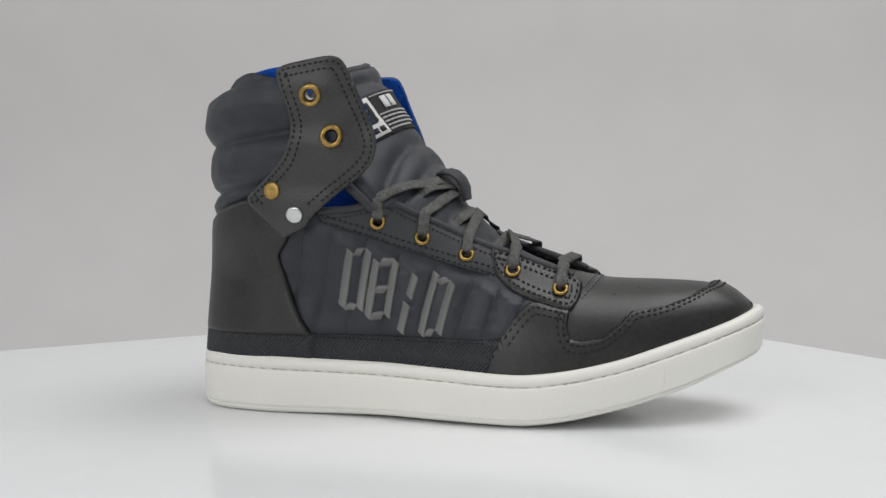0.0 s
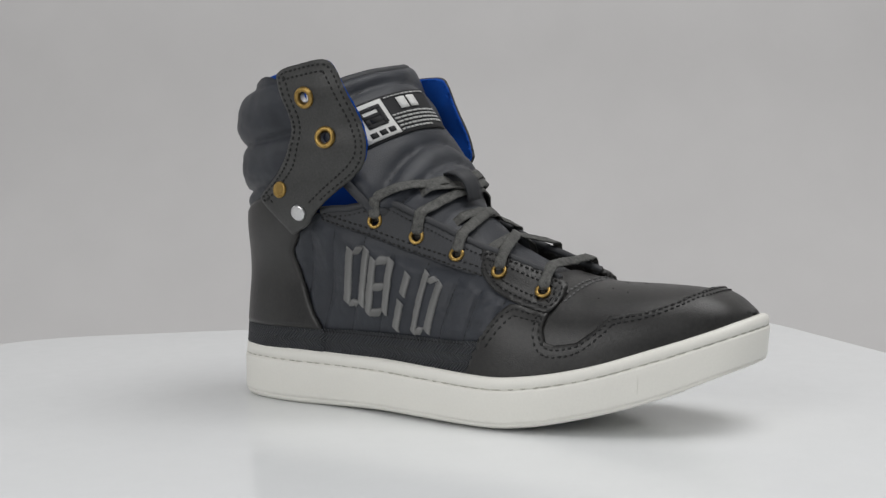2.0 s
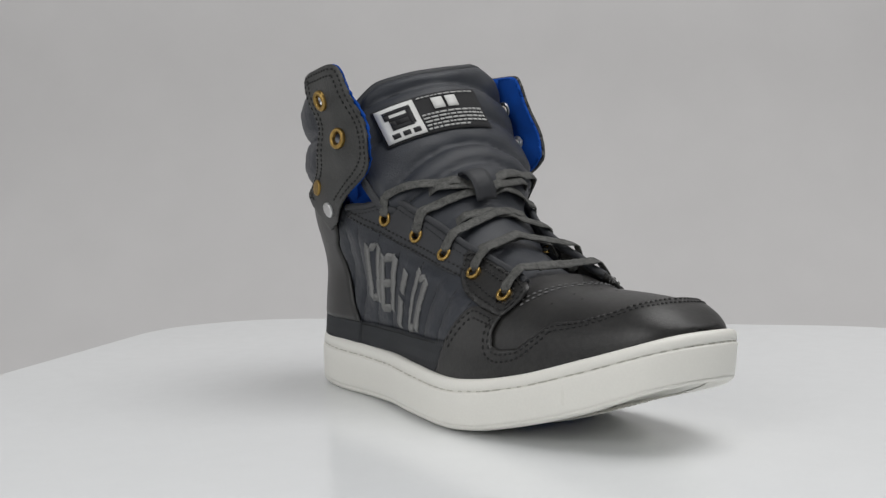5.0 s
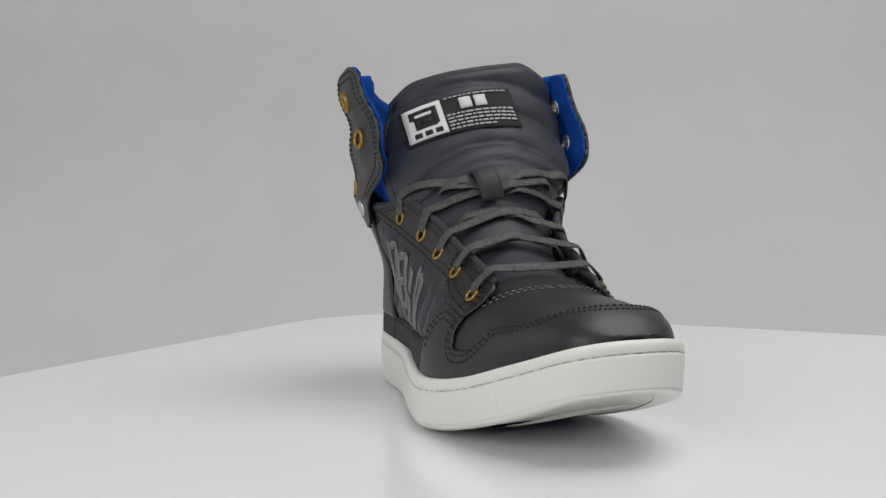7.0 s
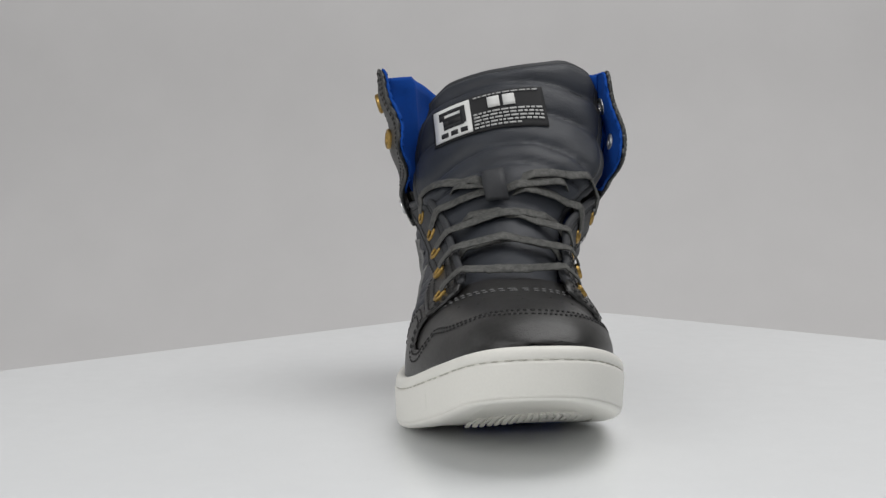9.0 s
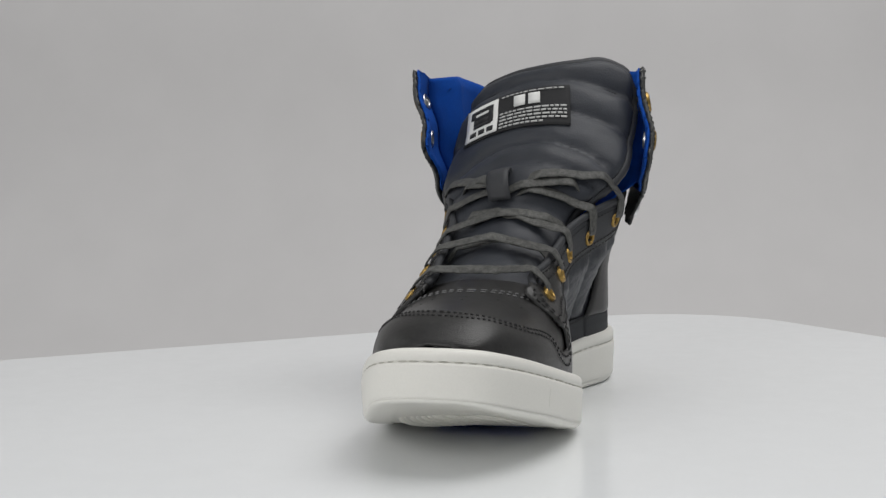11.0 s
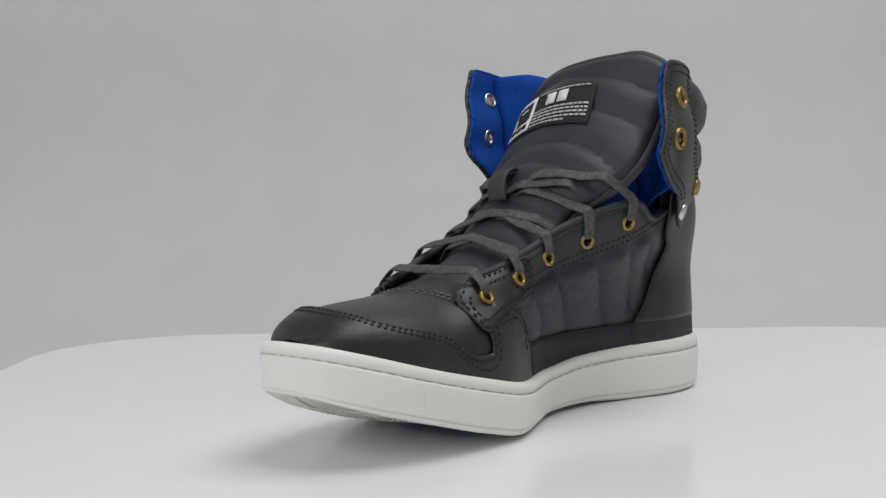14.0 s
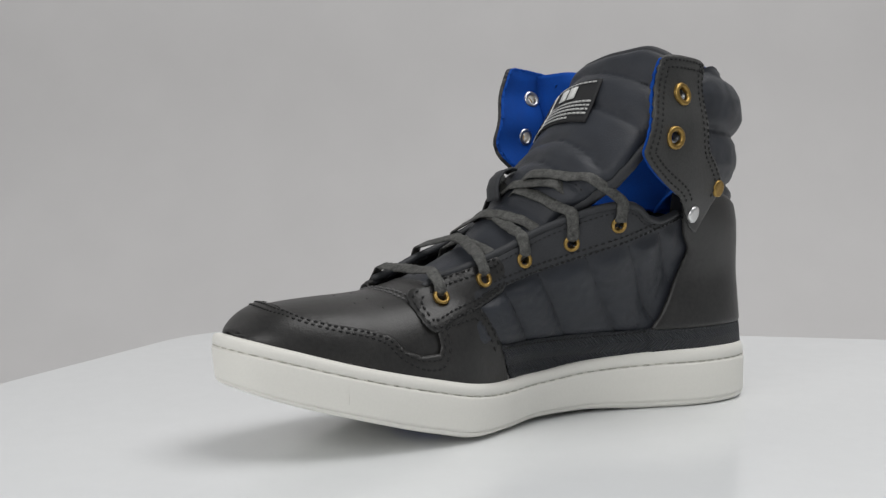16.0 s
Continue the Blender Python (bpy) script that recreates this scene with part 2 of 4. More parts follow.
def grid_mesh(rows, closed=False):
    """A sheet from rows of points."""
    bm = bmesh.new()
    vs = [[bm.verts.new(p) for p in r] for r in rows]
    for a, b in zip(vs, vs[1:]):
        n = len(a)
        for j in range(n if closed else n - 1):
            bm.faces.new((a[j], a[(j + 1) % n], b[(j + 1) % n], b[j]))
    return bm


def thicken(ob, t, offset=-1.0):
    m = ob.modifiers.new("thickness", "SOLIDIFY")
    m.thickness, m.offset = t, offset
    return ob


# ---- board and backdrop ----
def rounded_rect(hx, hy, r, n=10):
    pts = []
    for cx, cy, a0 in ((hx - r, hy - r, 0), (-hx + r, hy - r, 90), (-hx + r, -hy + r, 180), (hx - r, -hy + r, 270)):
        for i in range(n + 1):
            a = radians(a0 + 90 * i / n)
            pts.append((cx + r * math.cos(a), cy + r * math.sin(a)))
    return pts


def build_board():
    board = thing("display_board", "glossy white square board with rounded corners, turning on a stand", "turntable")
    out = rounded_rect(0.3565, 0.328, 0.12, 20)
    bm = bmesh.new()
    rings = []
    for inset, z in ((0.002, -0.012), (0.0, -0.0105), (0.0, -0.0015), (0.0006, -0.0005), (0.0015, 0.0)):
        k = 1 - inset / 0.34
        rings.append([bm.verts.new((x * k, y * k, z)) for x, y in out])
    n = len(out)
    for a, b in zip(rings, rings[1:]):
        for j in range(n):
            bm.faces.new((a[j], a[(j + 1) % n], b[(j + 1) % n], b[j]))
    bm.faces.new(rings[-1])
    bm.faces.new(list(reversed(rings[0])))
    bmesh.ops.transform(bm, matrix=pose(0.0216, 0.0329, 0, 0, 0, 45), verts=bm.verts)
    part("board_top", bm, M_BOARD, board, flat=True)
    bm = bmesh.new()
    bmesh.ops.create_cone(bm, cap_ends=True, segments=48, radius1=0.11, radius2=0.10, depth=0.085, matrix=pose(0, 0, -0.0548))
    part("stand", bm, M_RUBBER, board)
    return board


def build_backdrop():
    # paper sweep: floor, curve and upright, in one sheet with slow waves
    prof = [(-2.6, -0.0975), (0.45, -0.0975)]
    for i in range(1, 13):
        a = radians(90 * i / 12)
        prof.append((0.45 + 0.35 * math.sin(a), -0.0975 + 0.35 * (1 - math.cos(a))))
    prof += [(0.8, 0.5), (0.81, 0.8), (0.82, 1.2), (0.83, 2.2)]
    rows = []
    for y, z in prof:
        row = []
        for i in range(81):
            x = -2.4 + 4.8 * i / 80
            up = smooth(0.0, 0.3, z)
            row.append((x, y + up * (0.010 * math.sin(x * 7 + 0.6 + 0.8 * z) + 0.006 * math.sin(x * 17 + z * 3) + 0.003 * math.sin(x * 41 - z * 4)), z))
        rows.append(row)
    ob = part("backdrop", grid_mesh(rows), M_PAPER, None)
    tagged(ob, "pale grey seamless paper backdrop behind the board", "backdrop", kind="structure")
    thicken(ob, 0.002)


# ---- sole ----
def sole_point(i, inset, h):
    """A point of the sole's side: ring index, inset, height share from underside to rim."""
    i = i % len(RING)
    u, v = RING[i] - RING_N[i] * inset
    u0 = RING[i][0]
    v0 = RING[i][1]
    zl, zt = sole_low(u0, v0), sole_rim(u0, v0)
    return P(u, v, zl + (zt - zl) * h)


def build_sole(shoe):
    n = len(RING)
    prof = [(0.014, 0.0), (0.0052, 0.0), (0.0030, 0.018), (0.0015, 0.06), (0.0009, 0.105), (0.0013, 0.112), (0.0007, 0.122), (0.0005, 0.17), (0.0003, 0.35), (0.0, 0.55), (-0.0002, 0.72), (0.0001, 0.755), (0.0009, 0.765), (0.0009, 0.785), (0.0003, 0.795), (0.0004, 0.90), (0.0010, 0.965), (0.0022, 0.995), (0.0040, 1.0), (0.0065, 0.985), (0.0065, 0.8), (0.03, 0.8)]
    rows = [[sole_point(i, a, h) for i in range(n)] for a, h in prof]
    bm = grid_mesh(rows, closed=True)
    sole = part("cupsole", bm, M_RUBBER, shoe, "thick off-white rubber cupsole")
    # underside
    bm = bmesh.new()
    lo = [bm.verts.new(sole_point(i, 0.0138, 0.0) + Vector((0, 0, 0.0004))) for i in range(n)]
    for i in range(1, n // 2):
        a, b, c, d = lo[i], lo[i - 1], lo[(n - i + 1) % n], lo[(n - i) % n]
        bm.faces.new((a, b, c, d) if len({a, b, c, d}) == 4 else (a, b, d))
    part("outsole", bm, M_RUBBER, sole, "pale rubber outsole")
    return sole


# ---- tools for the upper ----
def dense(pts, step=0.0025, closed=True, soft=True):
    """Points along a line, rounded at its corners."""
    p = np.array(pts, float)
    if soft:
        for _ in range(2):
            nxt = np.roll(p, -1, 0) if closed else p[1:]
            cur = p if closed else p[:-1]
            cut = np.stack([cur * 0.8 + nxt * 0.2, cur * 0.2 + nxt * 0.8], 1).reshape(-1, p.shape[1])
            p = cut if closed else np.vstack([p[:1], cut, p[-1:]])
    out = []
    n = len(p)
    for i in range(n if closed else n - 1):
        a, b = p[i], p[(i + 1) % n]
        k = max(1, int(np.linalg.norm(b - a) / step))
        out += [a + (b - a) * j / k for j in range(k)]
    if not closed:
        out.append(p[-1])
    return np.array(out)


def edge_distance(pts, poly):
    a, b = poly, np.roll(poly, -1, 0)
    d = b - a
    l2 = (d ** 2).sum(1) + 1e-18
    best = np.full(len(pts), 9.0)
    for i in range(len(a)):
        t = np.clip(((pts - a[i]) @ d[i]) / l2[i], 0, 1)
        best = np.minimum(best, np.hypot(*(pts - a[i] - t[:, None] * d[i]).T))
    return best


def sheet(poly, step, stretch=1.0):
    """A flat mesh that fills a polygon, cut into small cells."""
    bm = bmesh.new()
    f = bm.faces.new([bm.verts.new((x, y * stretch, 0)) for x, y in poly])
    bmesh.ops.triangulate(bm, faces=[f])
    lo, hi = np.min(poly, 0), np.max(poly, 0)
    lo[1], hi[1] = lo[1] * stretch, hi[1] * stretch
    for ax in (0, 1):
        for c in np.arange(lo[ax] + step * 0.5, hi[ax], step):
            co, no = [0, 0, 0], [0, 0, 0]
            co[ax], no[ax] = c, 1
            bmesh.ops.bisect_plane(bm, geom=bm.verts[:] + bm.edges[:] + bm.faces[:], plane_co=co, plane_no=no, dist=1e-6)
    bmesh.ops.remove_doubles(bm, verts=bm.verts, dist=1e-5)
    return bm


def panel(name, poly, f, mat, parent, lift=0.002, thick=0.0016, step=0.0022, rim=0.0016, stretch=1.0, holes=(), label="", puff=None, soft=True, eb=0.0012):
    """A cut piece of leather or cloth laid on the sheet f(a, b), with soft edges and holes."""
    poly = dense(poly, soft=soft)
    bm = sheet(poly, step, stretch)
    for x, y, r in holes:
        near = [c for c in bm.faces if math.hypot(c.calc_center_median().x - x, c.calc_center_median().y / stretch - y) < r]
        bmesh.ops.delete(bm, geom=near, context="FACES")
    flat = np.array([(v.co.x, v.co.y / stretch) for v in bm.verts])
    d = edge_distance(flat * (1, stretch), poly * (1, stretch))
    for v, (a, b), e in zip(bm.verts, flat, d):
        h = lift - rim * 0.55 * (1 - rounded(e / rim, 2.0)) + (puff(a, b, e) if puff else 0.0)
        v.co = lifted(f, a, b, h, eb)
    # faces look outward
    bm.normal_update()
    c = bm.faces[:][len(bm.faces) // 2]
    bm.faces.ensure_lookup_table()
    score = 0
    for c in bm.faces:
        p = c.calc_center_median()
        score += c.calc_area() * c.normal.dot(p - Vector((middle(-p.y), min(max(p.y, -0.09), 0.09), min(p.z, 0.05) - 0.005)))
    if score < 0:
        bmesh.ops.reverse_faces(bm, faces=bm.faces)
    ob = part(name, bm, mat, parent, label)
    if thick:
        thicken(ob, thick)
    return ob


def frames_along(f, line, lift, eb=0.0012):
    pts = [lifted(f, a, b, lift, eb) for a, b in line]
    nor = [normal_at(f, a, b, eb=eb) for a, b in line]
    return pts, nor


def add_bar(bm, p, q, n, width, height):
    """A small rounded bar from p to q that lies on a surface of normal n."""
    t = (q - p)
    if t.length < 1e-7:
        return
    s = t.normalized().cross(n).normalized() * width / 2
    m = (p + q) / 2
    up = n * height
    e = t * 0.22
    ring = [p, p + e + s, q - e + s, q, q - e - s, p + e - s]
    low = [bm.verts.new(x - up * 0.6) for x in ring]
    top = [bm.verts.new(x + up * (0.25 if i in (0, 3) else 1.0) - (x - m) * 0.12) for i, x in enumerate(ring)]
    bm.faces.new(top)
    for i in range(6):
        bm.faces.new((low[i], low[(i + 1) % 6], top[(i + 1) % 6], top[i]))


def stitches(bm, f, line, lift, pitch=0.0030, length=0.0021, width=0.0010, height=0.00026, eb=0.0012, stretch=1.0):
    """A row of stitches along a line of a sheet."""
    line = np.array(line, float)
    seg = np.hypot(*(np.diff(line, axis=0) * (1, stretch)).T)
    run = np.concatenate([[0], np.cumsum(seg)])
    at = 0.0
    while at + length < run[-1]:
        ab = [(np.interp(x, run, line[:, 0]), np.interp(x, run, line[:, 1])) for x in (at, at + length)]
        n = normal_at(f, *ab[0], eb=eb)
        add_bar(bm, f(*ab[0]) + n * lift, f(*ab[1]) + n * lift, n, width, height)
        at += pitch * random.uniform(0.93, 1.07)


def inset_line(line, d, closed=False):
    """A line moved sideways by d."""
    p = np.array(line, float)
    t = np.gradient(p, axis=0)
    n = np.stack([-t[:, 1], t[:, 0]], 1) / (np.linalg.norm(t, axis=1)[:, None] + 1e-12)
    return p + n * d


def tube(bm, pts, r, sides=8, close_ends=True):
    """A round cord through the points."""
    rings = []
    up = Vector((0.01, 0.02, 1))
    for i, p in enumerate(pts):
        t = (pts[min(i + 1, len(pts) - 1)] - pts[max(i - 1, 0)]).normalized()
        a = t.cross(up).normalized()
        b = a.cross(t).normalized()
        rings.append([bm.verts.new(p + (a * math.cos(2 * math.pi * k / sides) + b * math.sin(2 * math.pi * k / sides)) * r) for k in range(sides)])
    for x, y in zip(rings, rings[1:]):
        for k in range(sides):
            bm.faces.new((x[k], x[(k + 1) % sides], y[(k + 1) % sides], y[k]))
    if close_ends:
        bm.faces.new(list(reversed(rings[0])))
        bm.faces.new(rings[-1])


def turned(profile, p, n, seg=28):
    """A body of revolution about n at p from (radius, height) pairs."""
    bm = bmesh.new()
    m = Matrix.Translation(p) @ n.to_track_quat("Z", "Y").to_matrix().to_4x4()
    rings = [[bm.verts.new(m @ Vector((r * math.cos(2 * math.pi * k / seg), r * math.sin(2 * math.pi * k / seg), h))) for k in range(seg)] for r, h in profile]
    for x, y in zip(rings, rings[1:]):
        for k in range(seg):
            bm.faces.new((x[k], x[(k + 1) % seg], y[(k + 1) % seg], y[k]))
    return bm


def eyelet(p, n, outer, parent, mat, label, name="eyelet", tall=0.0009):
    inner = outer * 0.56
    prof = [(outer, -0.0012), (outer, tall * 0.45), (outer * 0.95, tall * 0.9), (outer * 0.80, tall * 1.25), (inner * 1.1, tall), (inner, tall * 0.3), (inner * 0.97, -0.0035)]
    return part(name, turned(prof, p, n), mat, parent, label)


def rivet(p, n, r, parent, mat, label):
    prof = [(r, -0.001), (r, 0.0005), (r * 0.94, 0.0010), (r * 0.8, 0.0012), (r * 0.4, 0.0011), (0.00001, 0.0011)]
    return part("rivet", turned(prof, p, n), mat, parent, label)


def puffs(x, lines, height, power=2.6):
    """Bulge between neighbouring lines."""
    for a, b in zip(lines, lines[1:]):
        if a <= x <= b:
            return height * (1 - abs(2 * (x - a) / (b - a) - 1) ** power) ** 0.62
    return 0.0


SIDES = ((-1, "outer"), (1, "inner"))
EYELETS = {-1: [(-0.0440, 0.1037), (-0.0210, 0.0948), (0.0027, 0.0855), (0.0272, 0.0764), (0.0523, 0.0668)], 1: [(-0.0443, 0.1021), (-0.0222, 0.0932), (0.0032, 0.0852), (0.0282, 0.0764), (0.0520, 0.0683)]}
THROAT = {-1: [(-0.0745, 0.110), (-0.066, 0.1105), (-0.0595, 0.1104), (-0.0496, 0.1127), (-0.0431, 0.1145), (-0.0352, 0.1127), (-0.0275, 0.1082), (-0.016, 0.1025), (-0.0015, 0.0954), (0.015, 0.0884), (0.0301, 0.0838), (0.0444, 0.0782), (0.0577, 0.0735)],
          1: [(-0.0846, 0.1067), (-0.0715, 0.1026), (-0.0622, 0.1046), (-0.0545, 0.1105), (-0.0459, 0.1124), (-0.0323, 0.1094), (-0.0105, 0.1004), (0.0162, 0.0882), (0.0363, 0.0812), (0.0492, 0.0772), (0.0577, 0.0735)]}
STAY_LOW = {-1: [(-0.0745, 0.1045), (-0.0493, 0.0964), (-0.0247, 0.0874), (-0.0069, 0.0818), (0.0146, 0.0753), (0.03, 0.069)], 1: [(-0.090, 0.1035), (-0.0718, 0.0987), (-0.0497, 0.0924), (-0.0176, 0.0823), (0.0075, 0.0753), (0.03, 0.068)]}
stay_line = {s: table(*STAY_LOW[s]) for s in (-1, 1)}
GUARD_OUT = [(0.0258, 0.0472), (0.0385, 0.0622), (0.0435, 0.0617), (0.0591, 0.058), (0.0583, 0.0507), (0.0603, 0.0448), (0.0654, 0.0434), (0.0763, 0.045), (0.085, 0.0516), (0.0898, 0.0572), (0.1069, 0.0595), (0.1190, 0.0635)]
GUARD_IN = [(0.1230, 0.0635), (0.1116, 0.0605), (0.0948, 0.0573), (0.0842, 0.0538), (0.0781, 0.0471), (0.0694, 0.0441), (0.0604, 0.0444), (0.0591, 0.0476), (0.0602, 0.0563), (0.0560, 0.0600), (0.036, 0.0650), (0.0300, 0.0618), (0.0185, 0.0459)]
STAY_FRONT = {-1: [(0.0141, 0.0892), (0.0301, 0.084), (0.0444, 0.0782), (0.0577, 0.0737), (0.063, 0.0707), (0.0624, 0.062), (0.0591, 0.057), (0.0421, 0.0617), (0.0274, 0.0682), (0.0176, 0.0762), (0.0140, 0.0846)],
              1: [(0.0620, 0.0735), (0.0492, 0.0776), (0.0363, 0.0816), (0.0180, 0.0879), (0.0150, 0.085), (0.0135, 0.0750), (0.0165, 0.0693), (0.0351, 0.0620), (0.0600, 0.0525), (0.0650, 0.0560), (0.0668, 0.0635), (0.0660, 0.0700)]}


# ---- upper ----
def build_vamp(shoe):
    rows = []
    for u in np.linspace(0.050, 0.1345, 46):
        rows.append([surf(u, q) for q in np.linspace(-1, 1, 61)])
    vamp = part("vamp", grid_mesh(rows), M_LEATHER, shoe, "dark charcoal leather toe top with small punched holes")
    bm = bmesh.new()
    for u0, bow in ((0.0665, 0.010), (0.0700, 0.010)):
        line = [(u0 - bow * (q / 0.6) ** 2, q) for q in np.linspace(-0.46, 0.46, 40)]
        stitches(bm, surf, line, 0.0004, eb=0.01, stretch=0.06)
    part("stitching", bm, M_THREAD_L, vamp, "grey double seam")
    bm = bmesh.new()
    for u0, q0 in ((0.080, -0.38), (0.083, -0.2), (0.084, 0.0), (0.083, 0.2), (0.080, 0.38), (0.092, -0.27), (0.094, 0.0), (0.092, 0.27)):
        n = normal_at(surf, u0, q0, eb=0.01)
        add_bar(bm, lifted(surf, u0 - 0.0006, q0, 0.0, 0.01), lifted(surf, u0 + 0.0006, q0, 0.0, 0.01), n, 0.0011, 0.0002)
    part("perforation", bm, M_HOLE, vamp, "small dark punched holes")
    return vamp


def build_guard(shoe):
    poly = [(0.0125, -1.12)] + [(u, q_of(-1, u, z)) for u, z in GUARD_OUT] + [(0.1275, -0.27), (0.1295, 0.0), (0.1290, 0.27)] + [(u, q_of(1, u, z)) for u, z in GUARD_IN] + [(0.0060, 1.12)]
    top = poly[1:-1]
    # the foot edge runs under the rim of the sole
    poly = poly + [(0.06, 1.12), (0.10, 1.12), (0.1486, 1.12), (0.1486, 0.0), (0.1486, -1.12), (0.10, -1.12), (0.06, -1.12)]
    guard = panel("toe_guard", poly, surf, M_LEATHER, shoe, lift=0.0022, thick=0.0009, step=0.0022, stretch=0.06, eb=0.01, soft=False, label="dark brown-black smooth leather toe guard")
    bm = bmesh.new()
    line = dense(top, 0.002, closed=False)
    s = 0.06
    for d in (0.0022, 0.0050):
        off = inset_line(line * (1, s), -d) / (1, s)
        stitches(bm, surf, off, 0.0024, eb=0.01, stretch=s)
    part("stitching", bm, M_THREAD, guard, "black double row of stitches")
    return guard


def quilt_lines(side):
    if side < 0:
        return [-0.118, -0.0985, -0.0820, -0.0625, -0.0430, -0.0220, -0.0010, 0.0150, 0.0300, 0.060]
    return [-0.145, -0.1130, -0.0880, -0.0615, -0.0310, -0.0045, 0.0190, 0.060]


def quarter_puff(side):
    lines = quilt_lines(side)
    slope = 0.30 if side < 0 else 0.72

    def f(u, z, e=1.0):
        lean = slope if side > 0 else 0.26
        fine = 0.0006 * noise.noise(Vector((u * 70, z * 230, side * 5.0))) + 0.0004 * noise.noise(Vector((u * 260, z * 420, side * 3.0)))
        fade = smooth(0.041, 0.049, z) * smooth(0.001, 0.008, stay_line[side](u) - z) * smooth(0.040, 0.030, u - 0.25 * (z - 0.045)) * (smooth(-0.003, 0.003, u - COUNTER_EDGE(z)) if side < 0 else smooth(-0.001, 0.012, u - COUNTER_EDGE(z)))
        return (puffs(u - lean * (z - 0.043), lines, 0.0021 if side < 0 else 0.0036, 2.0) + fine) * fade
    return f


def build_quarter(shoe, side):
    f = side_point(side)
    puff = quarter_puff(side)
    rows = []
    for u in np.linspace(-0.108, 0.046, 240):
        rows.append([lifted(f, u, z, 0.0003 + puff(u, z)) for z in np.linspace(0.036, stay_line[side](u) + 0.004, 40)])
    q = part("quarter", grid_mesh(rows), M_NYLON, shoe, "quilted slate-grey nylon side with slanted channels")
    bm = bmesh.new()
    lean = 0.72 if side > 0 else 0.26
    for l in quilt_lines(side)[1:-1]:
        line = [(l + lean * (z - 0.043), z) for z in np.linspace(0.043, 0.100, 30)]
        line = [(u, z) for u, z in line if z < stay_line[side](u)]
        if len(line) > 3:
            stitches(bm, f, line, 0.0004, pitch=0.0024, length=0.0017, width=0.0005)
    part("stitching", bm, M_THREAD, q, "dark quilting seams")
    return q


def build_stay(shoe, side):
    f = stay_point(side)
    poly = [p for p in THROAT[side]] + [(0.034, 0.067)] + list(reversed(STAY_LOW[side]))
    holes = [(u, z, 0.0028) for u, z in EYELETS[side][:3]]
    stay = panel("eyestay", poly, f, M_CANVAS, shoe, lift=0.0023, thick=0.0026, holes=holes, soft=False, label="dark slate canvas eyelet strip with rolled edge")
    bm = bmesh.new()
    line = dense(THROAT[side], 0.0025, closed=False)
    pts = [lifted(f, u, z, 0.0015) for u, z in line]
    tube(bm, pts, 0.0021)
    part("binding", bm, M_CANVAS, stay, "rolled dark cloth edge")
    bm = bmesh.new()
    low = dense(STAY_LOW[side], 0.0025, closed=False)
    for d in (0.0012, 0.0042):
        stitches(bm, f, inset_line(low, d), 0.0026, pitch=0.0031)
    stitches(bm, f, inset_line(line, -0.0036), 0.0026, pitch=0.0026, length=0.0016, width=0.0005)
    part("stitching", bm, M_THREAD, stay, "black double row of stitches")
    # leather front of the eyelet strip
    holes = [(u, z, 0.0028) for u, z in EYELETS[side][3:]]
    own, base = f, side_point(side)

    def blend(u, z):
        w = smooth(0.011, 0.001, z - np.interp(u, (0.015, 0.035, 0.061), (0.071, 0.063, 0.054))) * 0.9
        return Vector(own(u, z)).lerp(Vector(base(u, z)), w)
    front = panel("eyestay_front", STAY_FRONT[side], blend, M_LEATHER, shoe, lift=0.0028, thick=0.0032, holes=holes, label="dark leather eyelet patch with double stitching")
    bm = bmesh.new()
    ring = dense(STAY_FRONT[side], 0.0025)
    area = 0.5 * np.sum(ring[:, 0] * np.roll(ring[:, 1], -1) - np.roll(ring[:, 0], -1) * ring[:, 1])
    for d in (0.0020, 0.0046):
        stitches(bm, blend, inset_line(ring, d if area > 0 else -d), 0.0032)
    part("stitching", bm, M_THREAD, front, "black double row of stitches")
    for i, (u, z) in enumerate(EYELETS[side]):
        g = own if i < 3 else blend
        n = normal_at(g, u, z)
        owner = stay if i < 3 else front
        p = lifted(g, u, z, 0.0023 if i < 3 else 0.0036)
        eyelet(p, n, 0.0042, owner, M_BRASS, "small brass eyelet")
    return stay


COUNTER_EDGE = table((0.030, -0.0800), (0.0433, -0.0830), (0.0516, -0.0885), (0.0652, -0.0945), (0.0788, -0.0985), (0.0862, -0.1000), (0.0959, -0.0935), (0.112, -0.088))


def counter_front(side):
    return COUNTER_EDGE


counter_top = table((-0.168, 0.098), (-0.155, 0.0995), (-0.145, 0.105), (-0.13, 0.1125), (-0.112, 0.1172), (-0.09, 0.118))


